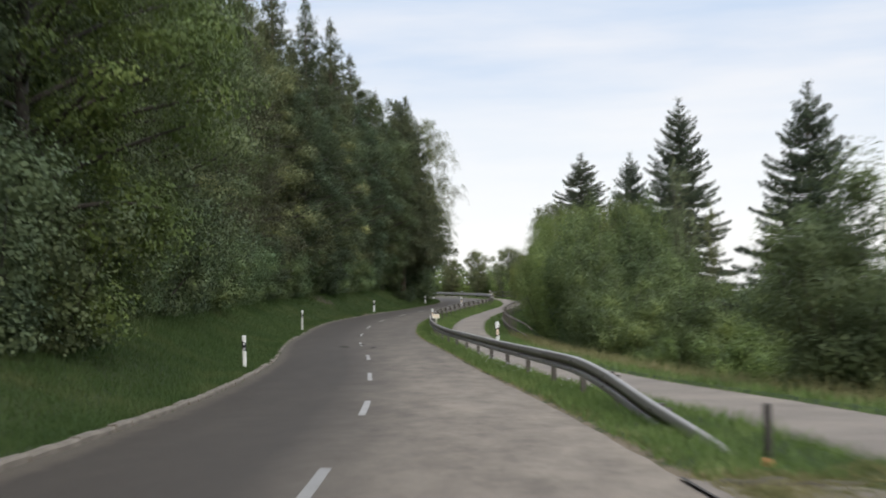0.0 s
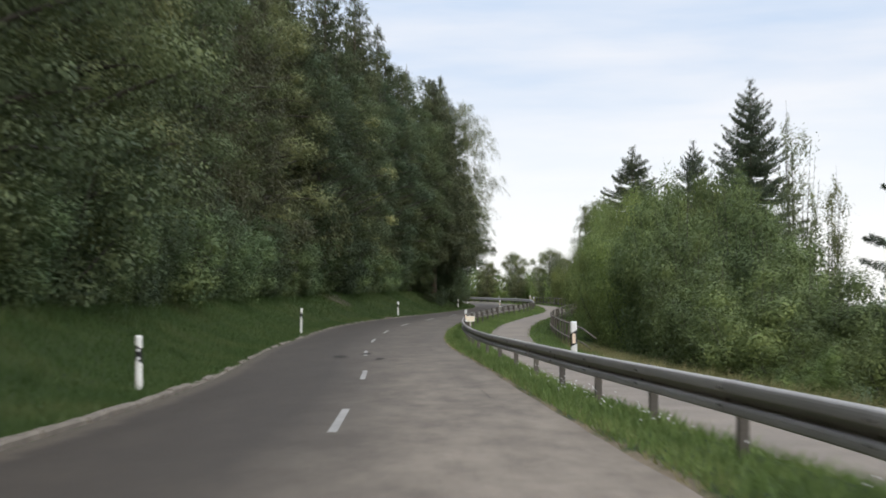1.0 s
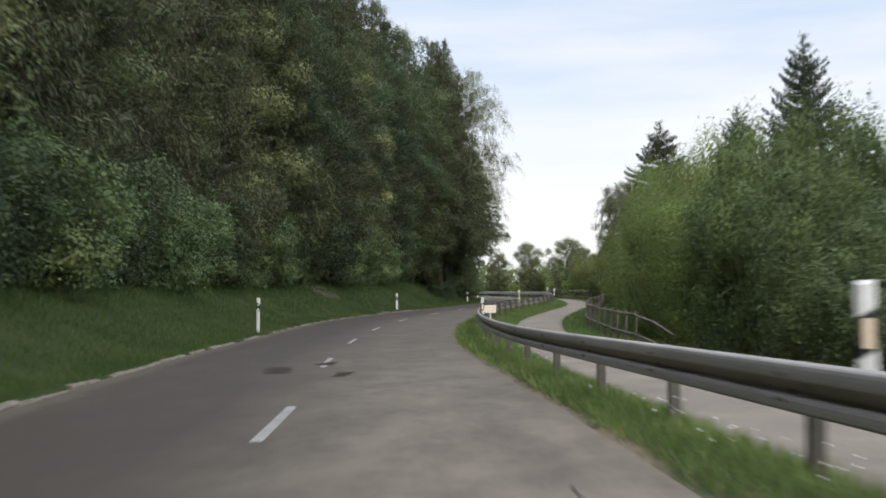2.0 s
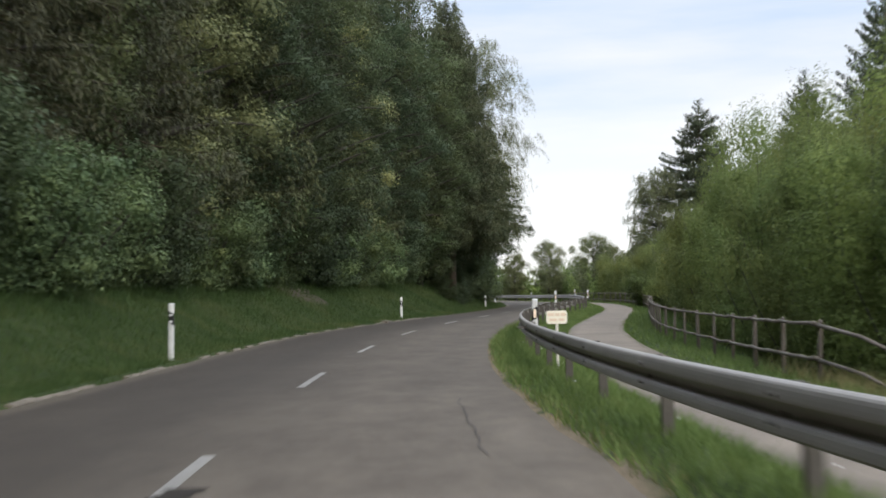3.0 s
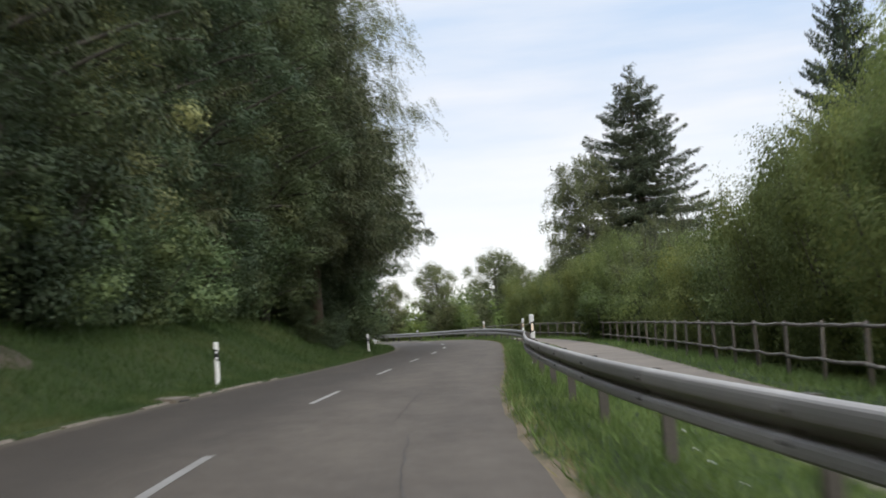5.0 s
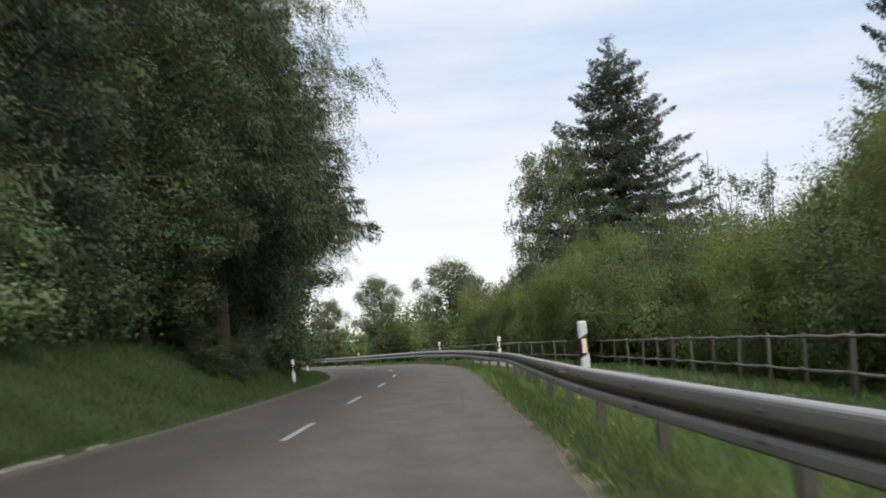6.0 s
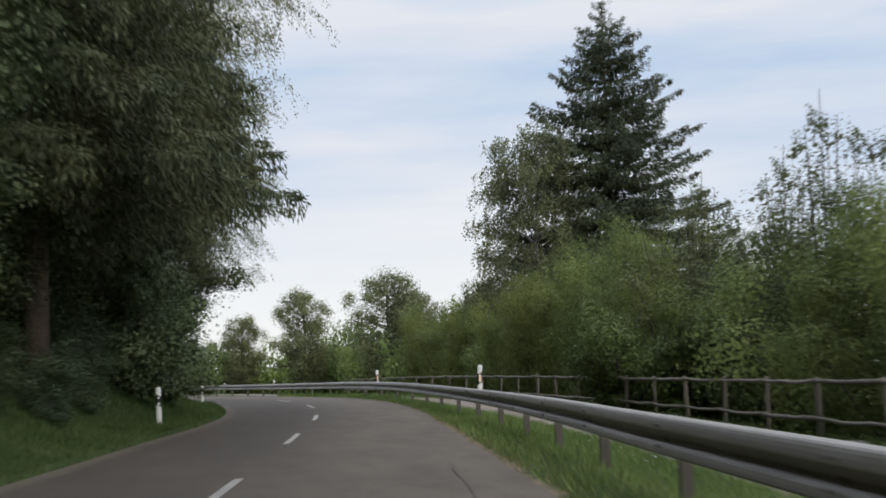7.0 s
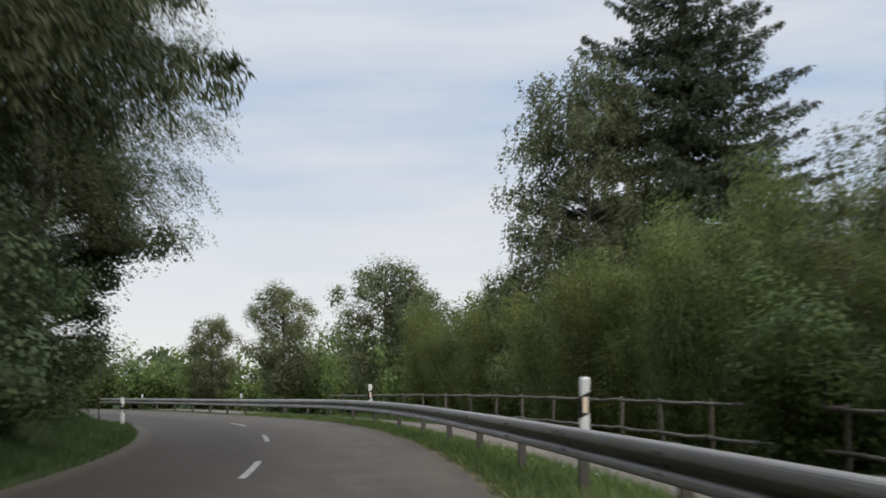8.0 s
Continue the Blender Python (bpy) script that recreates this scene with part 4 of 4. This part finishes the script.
def plant(kind, x, y, scale=1.0, turn=0.0, sink=.05, zs=1.0):
    """A tree or shrub of a kind: the first of a kind is built, the rest share its meshes."""
    m = pose(x, y, ground_z(x, y) - sink, 0, 0, turn) @ Matrix.Diagonal((scale, scale, scale * zs, 1))
    name, label, category, group, build = KINDS[kind]
    if kind not in stock:
        stock[kind] = thing(name, m, label, category, group)
        build(stock[kind])
        return stock[kind]
    made = copy_thing(stock[kind], Matrix.Identity(4))
    made.matrix_basis = m
    return made


WOOD_GROUP, SHRUB_GROUP, HEDGE_GROUP = "trees of the roadside wood", "undergrowth at the wood's edge", "shrubs beyond the fence"
KINDS = {
    "broad_a": ("broadleaf_tree", "tall dark green broadleaf tree at the wood's edge", "tree", WOOD_GROUP,
                lambda r: broadleaf(r, 1, 22, 4.7, 1.2, 84, 620, (.098, .033), LEAF_WOOD, BARK_GREY, 1.2, edge=1.0)),
    "broad_b": ("broadleaf_tree", "tall green broadleaf tree leaning towards the road", "tree", WOOD_GROUP,
                lambda r: broadleaf(r, 2, 20, 4.9, 1.6, 80, 620, (.098, .033), LEAF_WOOD, BARK_GREY, 1.25, .03, edge=1.0)),
    "broad_c": ("broadleaf_tree", "light yellowish-green broadleaf tree at the wood's edge", "tree", WOOD_GROUP,
                lambda r: broadleaf(r, 3, 14, 4.2, .8, 96, 560, (.095, .031), LEAF_LIGHT, BARK_GREY, 1.05, edge=1.0)),
    "broad_back": ("broadleaf_tree", "dark broadleaf tree inside the wood", "tree", WOOD_GROUP,
                   lambda r: broadleaf(r, 4, 22, 4.8, 2.0, 64, 140, (.24, .078), LEAF_WOOD, BARK_GREY, 1.4)),
    "spruce_a": ("spruce_tree", "tall dark spruce with drooping boughs in the wood", "tree", WOOD_GROUP,
                 lambda r: spruce(r, 5, 24, 4.4, 2.5, NEEDLE, .95, .22, .32, .46, .11, curtain=.6)),
    "spruce_b": ("spruce_tree", "brownish dark spruce with bare lower trunk in the wood", "tree", WOOD_GROUP,
                 lambda r: spruce(r, 6, 23, 4.2, 2.4, NEEDLE_BROWN, 1.0, .25, .3, .46, .1, curtain=.7)),
    "spruce_field": ("spruce_tree", "broad spruce standing free, backlit darkness put into its needle colour, trunk visible", "tree", "spruces on the valley side",
                     lambda r: spruce(r, 7, 21, 8.3, 1.5, NEEDLE_BACKLIT, 2.0, .24, .28, .5, .12, .08, .85, (5, 8))),
    "spruce_back": ("spruce_tree", "dark spruce inside the wood", "tree", WOOD_GROUP,
                    lambda r: spruce(r, 19, 25, 4.2, 3.0, NEEDLE, .22, .3, .9, .75)),
    "spruce_edge": ("spruce_tree", "dark spruce whose low boughs reach over the road", "tree", WOOD_GROUP,
                    lambda r: spruce(r, 20, 22.8, 5.7, 4.0, NEEDLE, 1.6, .2, .25, .34, .11, .26, .9, (5, 8), 4.6, .5)),
    "broad_shade": ("broadleaf_tree", "broadleaf tree of the wood's edge, shade put into its leaf colour", "tree", WOOD_GROUP,
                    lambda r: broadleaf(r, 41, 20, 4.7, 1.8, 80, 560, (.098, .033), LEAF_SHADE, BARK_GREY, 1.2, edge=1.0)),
    "broad_d": ("broadleaf_tree", "tall olive-green broadleaf tree at the wood's edge", "tree", WOOD_GROUP,
                lambda r: broadleaf(r, 22, 21, 4.8, 1.4, 84, 620, (.098, .032), LEAF_OLIVE, BARK_GREY, 1.15, edge=1.0)),
    "birch_a": ("birch_tree", "tall birch with hanging grey-green strands over the road", "tree", WOOD_GROUP,
                lambda r: birch(r, 8, 21, 4.7, 3.2, 2400, LEAF_BIRCH, .11, .05)),
    "birch_edge": ("birch_tree", "tall birch whose hanging fine-leaved strands reach over the road", "tree", WOOD_GROUP,
                   lambda r: birch(r, 23, 21, 4.6, 6.4, 9000, LEAF_BIRCH, .055, .034, 1.9)),
    "birch_high": ("birch_tree", "tall birch with a high hanging crown above the spruces", "tree", WOOD_GROUP,
                   lambda r: birch(r, 43, 21, 4.7, 8.2, 7600, LEAF_BIRCH, .062, .036, 1.6)),
    "birch_far": ("birch_tree", "weeping birch beside a tall spruce", "tree", "trees on the valley side",
                  lambda r: birch(r, 9, 14.5, 3.25, 1.5, 5200, LEAF_BIRCH, .085, .034)),
    "broad_dark": ("broadleaf_tree", "small tree with shade put into its leaf colour, leafy down to the verge at the bend", "tree", WOOD_GROUP,
                   lambda r: broadleaf(r, 24, 8.2, 2.6, .6, 84, 560, (.085, .028), LEAF_SHADE, BARK_SPRUCE, .75, edge=.6)),
    "under_a": ("undergrowth_bush", "dense dark green bush at the foot of the wood", "bush", SHRUB_GROUP,
                lambda r: shrub(r, 10, 4.4, 2.6, 38, 380, (.09, .032), LEAF_UNDER, .74, .35, 6)),
    "under_shade": ("undergrowth_bush", "dense bush at the foot of the wood, shade put into its dark leaf colour", "bush", SHRUB_GROUP,
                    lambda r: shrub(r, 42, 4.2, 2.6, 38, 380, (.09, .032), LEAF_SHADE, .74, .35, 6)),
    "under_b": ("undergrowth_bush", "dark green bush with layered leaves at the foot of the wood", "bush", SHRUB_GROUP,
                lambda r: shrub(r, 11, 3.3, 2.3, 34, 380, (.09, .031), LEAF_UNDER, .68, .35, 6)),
    "under_fine": ("undergrowth_bush", "small-leaved bush under the trees at the bend, shade put into its leaf colour", "bush", SHRUB_GROUP,
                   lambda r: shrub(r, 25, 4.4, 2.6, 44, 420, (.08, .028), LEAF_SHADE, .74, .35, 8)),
    "willow": ("willow_bush", "broad grey-green willow bush on rough grass", "bush", "",
               lambda r: shrub(r, 12, 4.3, 2.5, 70, 420, (.1, .018), LEAF_SALLOW, .62, -.3, 40)),
    "hedge_a": ("roadside_shrub", "tall light green shrub with upright shoots beyond the fence", "bush", HEDGE_GROUP,
                lambda r: shrub(r, 13, 6.2, 2.8, 56, 520, (.075, .024), LEAF_HEDGE, .82, -.15, 34)),
    "hedge_b": ("roadside_shrub", "tall green shrub with dense small leaves beyond the fence", "bush", HEDGE_GROUP,
                lambda r: shrub(r, 14, 5.6, 2.8, 52, 520, (.075, .025), LEAF_WILLOW, .82, .0, 18)),
    "hedge_dark": ("roadside_shrub", "tall dark green shrub in the thicket beside the path", "bush", HEDGE_GROUP,
                   lambda r: shrub(r, 26, 5.8, 2.5, 52, 420, (.085, .029), LEAF_HEDGE_DARK, .78, .05, 14)),
    "hedge_c": ("roadside_shrub", "low bright green shrub with broad leaves", "bush", HEDGE_GROUP,
                lambda r: shrub(r, 15, 2.3, 1.7, 34, 420, (.068, .024), LEAF_LIGHT, .5, .25, 8)),
    "hedge_far": ("roadside_shrub", "dense green shrub in the hedge beyond the bend", "bush", "hedge beyond the bend",
                  lambda r: shrub(r, 18, 4.8, 2.8, 42, 62, (.22, .07), LEAF_HEDGE, .85, -.1, 8)),
    "slim": ("slim_tree", "slender sparse many-stemmed tree above the shrubs", "tree", "",
             lambda r: shrub(r, 16, 8.6, 1.5, 80, 84, (.068, .023), LEAF_BIRCH, .45, -.2, 80)),
    "far_round": ("broadleaf_tree", "rounded broadleaf tree beyond the bend", "tree", "trees beyond the bend",
                  lambda r: broadleaf(r, 17, 8, 2.1, 1.1, 100, 210, (.1, .035), LEAF_BIRCH, BARK_GREY, .72, widest=.55, flat=1.0, power=3.2)),
}

rng = random.Random(21)
# front row of the wood: broadleaf trees first, spruces towards the bend
y = -16.0
order = ["broad_a", "broad_b", "broad_d", "broad_a", "spruce_a", "broad_b"]
i = 0
while y < 139:
    kind = order[i % len(order)]
    if y < 40:
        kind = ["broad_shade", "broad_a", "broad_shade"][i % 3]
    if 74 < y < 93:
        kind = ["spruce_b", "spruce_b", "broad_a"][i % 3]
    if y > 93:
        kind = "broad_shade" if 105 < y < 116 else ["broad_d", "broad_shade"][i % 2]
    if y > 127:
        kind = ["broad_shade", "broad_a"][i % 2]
    # these first trees are out of view, added only to close off the light
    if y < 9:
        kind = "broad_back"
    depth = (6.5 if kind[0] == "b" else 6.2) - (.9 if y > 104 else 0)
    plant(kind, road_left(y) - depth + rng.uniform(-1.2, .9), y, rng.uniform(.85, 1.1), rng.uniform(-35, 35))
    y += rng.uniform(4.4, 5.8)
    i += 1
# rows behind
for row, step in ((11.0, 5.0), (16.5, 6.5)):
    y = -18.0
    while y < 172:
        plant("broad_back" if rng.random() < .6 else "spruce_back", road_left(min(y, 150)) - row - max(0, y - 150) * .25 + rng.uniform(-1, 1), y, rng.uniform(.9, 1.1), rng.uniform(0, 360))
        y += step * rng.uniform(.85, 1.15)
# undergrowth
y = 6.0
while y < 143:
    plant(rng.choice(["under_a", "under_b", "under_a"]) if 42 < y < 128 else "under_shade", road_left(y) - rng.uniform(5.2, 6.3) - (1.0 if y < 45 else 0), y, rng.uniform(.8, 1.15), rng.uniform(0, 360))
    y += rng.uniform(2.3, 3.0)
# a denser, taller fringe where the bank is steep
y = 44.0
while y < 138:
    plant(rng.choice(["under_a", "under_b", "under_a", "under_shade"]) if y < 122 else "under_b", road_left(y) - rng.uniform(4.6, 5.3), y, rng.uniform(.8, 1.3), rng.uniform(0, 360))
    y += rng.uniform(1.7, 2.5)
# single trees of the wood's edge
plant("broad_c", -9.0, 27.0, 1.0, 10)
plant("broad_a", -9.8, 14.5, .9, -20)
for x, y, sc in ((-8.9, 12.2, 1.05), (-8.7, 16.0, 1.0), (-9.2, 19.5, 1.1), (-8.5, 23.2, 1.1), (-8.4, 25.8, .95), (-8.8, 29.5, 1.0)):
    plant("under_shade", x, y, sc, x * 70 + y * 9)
for x, y, sc in ((-9.6, 139.0, 1.03), (-10.6, 126.0, 1.1), (-11.9, 115.0, 1.1), (-13.4, 103.0, 1.08)):
    plant("spruce_a", x, y, sc, x * 31)
plant("birch_a", -7.2, 142.0, 1.08, 80)
plant("spruce_edge", -4.35, 142.4, .95, 10)
plant("spruce_edge", -4.9, 146.6, .95, 200)
plant("broad_shade", -6.4, 137.0, .86, -30)
plant("spruce_a", -7.2, 145.0, .9, 70)
plant("broad_a", -8.4, 149.0, .9, 0)
plant("broad_dark", -2.95, 165.0, 1.08, 0)
plant("birch_high", -2.9, 155.8, 1.06, 130)
plant("spruce_edge", -3.9, 150.7, 1.0, 100)
plant("birch_a", -6.4, 159.5, .85, 220)
UNDER_BEND = ((-2.8, 149.7, 5.5, 1.15), (-4.7, 137.4, 1.8, .5), (-3.8, 140.0, 1.9, .45), (-3.5, 143.4, 2.1, .5), (-5.6, 140.5, 2.4, .65), (-2.2, 153.6, 3.0, .8))
for x, y, sc in ((-5.6, 141.0, .95), (-5.0, 144.0, .85), (-4.6, 147.2, .85), (-3.4, 153.0, .8), (-3.2, 157.0, .9), (-3.4, 161.5, .85), (-5.2, 165.5, .9), (-7.5, 169.0, 1.0), (-8, 160, 1.2), (-11, 174, 1.1), (-15, 178, 1.2)):
    plant("under_fine" if y < 160 else "under_a", x, y, sc, x * 90)

# valley side
for x, y, top, wide in ((19.4, 176.6, 19.96, 1.0), (20.4, 138.5, 16.2, .68), (25.3, 136.0, 21.65, .74), (19.3, 68.0, 12.9, .82)):
    s = (top - ground_z(x, y)) / 21.0
    plant("spruce_field", x, y, s * wide, x * 40, zs=1 / wide)
plant("birch_far", 15.0, 175.5, (13.5 - ground_z(15.0, 175.5)) / 14.5, 60)
plant("hedge_c", 10.2, 148.4, 1.2, 30)
plant("hedge_c", 11.3, 146.4, 1.3, 140)


def grow(kind, x, y, top, wide=1.0, turn=0.0):
    """A plant whose crown reaches up to the height top, wide times its usual width."""
    if kind not in crown_top:
        first = plant(kind, x, y)
        crown = [c for c in first.children if c.name.split(".")[0] in ("leafage", "crown")][0].data
        co = np.empty(len(crown.vertices) * 3, np.float32)
        crown.vertices.foreach_get("co", co)
        crown_top[kind] = float(np.percentile(co[2::3], 99.3))
    else:
        first = plant(kind, x, y)
    tall = (top - ground_z(x, y) + .05) / crown_top[kind]
    first.matrix_basis = pose(x, y, ground_z(x, y) - .05, 0, 0, turn) @ Matrix.Diagonal((wide, wide, tall, 1))
    return first


crown_top = {}
grow("birch_edge", -2.9, 162.8, 13.6, .96, 0)
for x, y, top, wide in UNDER_BEND:
    grow("under_fine", x, y, top, wide, x * 60 + y)
for x, y, top, wide in ((12.2, 67.0, 8.2, 1.0), (13.6, 67.5, 5.9, .9), (12.9, 141.5, 6.3, 1.35), (13.1, 144.3, 5.6, 1.4), (13.3, 150.5, 6.0, 1.4), (14.4, 153.3, 6.3, 1.3), (13.9, 139.2, 5.9, 1.2)):
    grow("slim", x, y, top, wide, x * 99)
for x, y, top, wide in ((15.6, 64.5, 3.2, 1.0), (17.9, 66.2, 3.6, 1.05), (20.6, 64.8, 3.4, 1.1), (23.2, 66.0, 3.6, 1.1)):
    grow("hedge_dark", x, y, top, wide, x * 37)
plant("willow", 7.9, 26.2, 1.1, 0)
plant("willow", 10.6, 29.0, .95, 100)
for x, y, s in ((8.6, 38.5, .85), (9.9, 41.5, 1.0), (11.4, 36.5, 1.0), (7.4, 46.0, .6), (10.5, 46.0, 1.1), (12.8, 41.0, 1.1), (8.2, 52.0, .8)):
    plant("hedge_c", x, y, s, x * 77)
front_top = track((54, 2.2), (62, 3.6), (67, 5.6), (74, 6.3), (82, 6.2), (90, 6.7), (100, 6.9), (108, 6.3), (116, 6.0), (120, 5.2), (126, 4.4), (132, 4.2), (138, 4.5), (143, 4.4), (147, 3.7),
                  (150, 3.4), (153, 5.0), (156, 6.5), (160, 6.0), (164, 5.3), (168, 4.9), (180, 5.0), (190, 5.0), (215, 4.6), (230, 4.6))
second_top = track((54, 2.0), (66, 5.0), (74, 6.6), (100, 7.6), (112, 8.4), (124, 8.0), (132, 6.6), (137, 5.5), (154, 5.4), (160, 6.4), (165, 6.7), (170, 6.2), (176, 5.4), (190, 5.3), (215, 5.0), (230, 5.0))
y = 55.0
while y < 230:
    base = fence_x(max(y, 62)) if y < 190 else path_right(min(y, 215)) + 1.2 + max(0, y - 215) * .2
    near = 3.6 if y < 74 else 3.1
    for off in (near, near + 3.1, near + 6.4):
        if off > near + 5 and (rng.random() < .4 or y > 118 or y < 78):
            continue
        if off > near + 1 and 137 < y < 153.5:
            continue
        yy = y + rng.uniform(-.7, .7)
        if off == near and y < 188:
            k = rng.choice(["hedge_b", "hedge_b", "hedge_dark"] if y > 113 else ["hedge_dark", "hedge_dark", "hedge_b"] if y < 74 else ["hedge_a", "hedge_a", "hedge_b"])
        else:
            k = "hedge_dark" if y < 80 else "hedge_b" if y < 172 else "hedge_far"
        top = front_top(yy) if off == near else second_top(yy)
        grow(k, base + off + rng.uniform(-.4, .4), yy, top * rng.uniform(.86, 1.02), rng.uniform(.75, 1.0), rng.uniform(0, 360))
    y += rng.uniform(2.7, 3.5)
for i in range(22):
    grow("hedge_far", 8 - i * 2.3, 223 + i * .5 + rng.uniform(-2, 2), rng.uniform(4.0, 4.7), rng.uniform(1.0, 1.3), rng.uniform(0, 360))
for x, y, top, wide in ((5.74, 206.0, 7.2, .95), (10.1, 193.0, 7.3, 1.1), (12.4, 196.0, 6.3, .9), (1.87, 220.0, 6.2, .85), (14.5, 186, 6.2, .7)):
    grow("far_round", x, y, top, wide, x * 55)


def far_wood(name, label, seed, places, leaf, mat):
    """A distant wood: many ragged crowns in one mesh; places gives the foot, height and radius of each crown."""
    rng = np.random.default_rng(seed)
    feet, axes, widths, facing = [], [], [], []
    for x, y, z, h, r in places:
        n = 200
        u = rng.random(n)
        a = rng.uniform(0, math.tau, n)
        rr = r * np.sqrt(1.02 - u) * rng.uniform(.75, 1.05, n)
        c = np.stack([x + rr * np.cos(a), y + rr * np.sin(a), z + h * (.12 + .88 * u)], 1)
        o = np.stack([np.cos(a), np.sin(a), .5 + 0 * a], 1)
        feet.append(c)
        axes.append(unit(rng.normal(size=(n, 3)) + o * .3 - np.array([0, 0, .4])) * leaf * rng.uniform(.6, 1.3, (n, 1)))
        widths.append(np.full(n, leaf * .4))
        facing.append(unit(o + rng.normal(size=(n, 3)) * .4))
    ob = new(name, leaves_mesh(name, mat, np.concatenate(feet), np.concatenate(axes), np.concatenate(widths), .1, seed, np.concatenate(facing)))
    return tagged(ob, label, "wood", kind="stuff")


rng = random.Random(77)
behind = []
for i in range(260):
    y = rng.uniform(-60, 240)
    x = road_left(min(max(y, -20), 165)) - rng.uniform(22, 75) - max(0, y - 165) * .5
    behind.append((x, y, ground_z(x, y), rng.uniform(17, 25), rng.uniform(3, 4.5)))
far_wood("far_woods", "dark mixed wood stretching away behind the roadside trees", 31, behind, 1.05, LEAF_WOOD)
valley = []
for i in range(330):
    y = rng.uniform(-200, 700)
    x = 190 + 60 * math.sin(y * .011) + rng.uniform(0, 90)
    valley.append((x, y, ground_z(x, y), rng.uniform(9, 17), rng.uniform(3.5, 6)))
for i in range(120):
    x = rng.uniform(-60, 160)
    y = 330 + 25 * math.sin(x * .05) + rng.uniform(0, 60)
    valley.append((x, y, ground_z(x, y), rng.uniform(5, 9) + max(0, x) * .02, rng.uniform(3, 5)))
far_wood("far_woods", "distant hazy treeline across the valley", 32, valley, 1.0, LEAF_WOOD)

# ---------------------------------------------------------------- grass
def grass_field(name, label, mat, seed, count, where, height, width):
    """Blades scattered by where(rng) -> x, y; bent a little."""
    rng = np.random.default_rng(seed)
    ys = rng.uniform(where[0], where[1], count)
    inner, outer, power = where[2], where[3], where[4]
    table = np.arange(where[0], where[1] + 1.0, 1.0)
    a = np.interp(ys, table, [inner(v) for v in table])
    b = np.interp(ys, table, [outer(v) for v in table])
    xs = a + (b - a) * rng.random(count) ** power
    rows = {}
    zs = np.empty(count)
    for i in range(count):
        key = round(ys[i] * 2)
        if key not in rows:
            rows[key] = profile(key / 2)
        zs[i] = np.interp(xs[i], *rows[key])
    patch = np.array([.5 + .5 * noise.noise(Vector((xs[i] * .8, ys[i] * .4, seed))) for i in range(count)])
    h = height * rng.uniform(.5, 1.1, count) * (.7 + .6 * patch)
    foot = np.stack([xs, ys, zs - .02], 1)
    tip = foot + np.stack([rng.normal(size=count) * .45 * h, rng.normal(size=count) * .45 * h, h], 1)
    ang = rng.uniform(0, math.pi, count)
    side = np.stack([np.cos(ang), np.sin(ang), np.zeros(count)], 1) * (width * rng.uniform(.6, 1.3, count))[:, None]
    ob = new(name, blades_mesh(name, mat, foot, tip, side))
    return tagged(ob, label, "grass", kind="stuff")


grass_field("grass", "green roadside grass on the bank below the wood", GRASS_BANK_SHADED, 1, 260000, (4, 172, lambda y: road_left(y) - .14, lambda y: road_left(y) - 6.4, .9), .2, .011)
grass_field("grass", "short grass and weeds along the kerb below the bank", GRASS_BANK_SHADED, 11, 60000, (14, 176, lambda y: road_left(y) + .02, lambda y: road_left(y) - .9, 1.0), .11, .011)
grass_field("grass", "lush green grass strip under the guardrail", GRASS, 2, 64000, (10.0, 190, lambda y: road_right(y) + .1, lambda y: path_right(y) - PATH_WIDTH - .02, 1.0), .2, .011)
grass_field("grass", "green grass between path and fence", GRASS, 3, 30000, (0, 190, lambda y: path_right(y) + .02, lambda y: path_right(y) + 3.2, 1.0), .24, .013)
grass_field("dry_grass", "taller straw-coloured grass on the rough ground", GRASS_DRY, 4, 16000, (14, 75, lambda y: path_right(y) + 1.2, lambda y: path_right(y) + 5.5, 1.0), .5, .01)
grass_field("dry_grass", "straw-coloured blades along the broken asphalt edge", GRASS_DRY, 5, 5000, (10.5, 190, lambda y: road_right(y) + .05, lambda y: road_right(y) + .35, 1.0), .12, .01)

grass_field("weeds", "tall uneven weeds at the foot of the wood", GRASS_BANK_SHADED, 6, 26000, (4, 160, lambda y: road_left(y) - 3.4, lambda y: road_left(y) - 6.4, .7), .42, .02)
grass_field("dry_grass", "straw and sandy stubble at the path's mouth", GRASS_DRY, 7, 8000, (8.4, 10.6, lambda y: road_right(y) + .1, lambda y: path_right(y) - PATH_WIDTH + .2, 1.0), .07, .012)
grass_field("grass", "short grass creeping over the edges of the path", GRASS, 9, 9000, (9, 150, lambda y: path_right(y) - PATH_WIDTH - .1, lambda y: path_right(y) - PATH_WIDTH + .16, 1.0), .09, .012)
grass_field("grass", "short grass creeping over the edges of the path", GRASS, 10, 9000, (9, 150, lambda y: path_right(y) - .14, lambda y: path_right(y) + .1, 1.0), .09, .012)

# white flower heads in the strip under the guardrail
rng = np.random.default_rng(8)
g = Geo()
for i in range(150):
    y = rng.uniform(20, 150) if i < 70 else rng.uniform(29, 44)
    x = road_right(y) + (path_right(y) - PATH_WIDTH - road_right(y)) * rng.uniform(.25, .75)
    z = ground_z(x, y) + rng.uniform(.16, .3)
    r = rng.uniform(.008, .015)
    g.add([(x + r * math.cos(k * math.tau / 6), y + r * math.sin(k * math.tau / 6), z) for k in range(6)] + [(x, y, z + .012)],
          [(k, (k + 1) % 6, 6) for k in range(6)])
tagged(new("wildflowers", g.mesh("wildflowers", FLOWER)), "small white wildflowers in the grass strip", "flowers", kind="stuff")
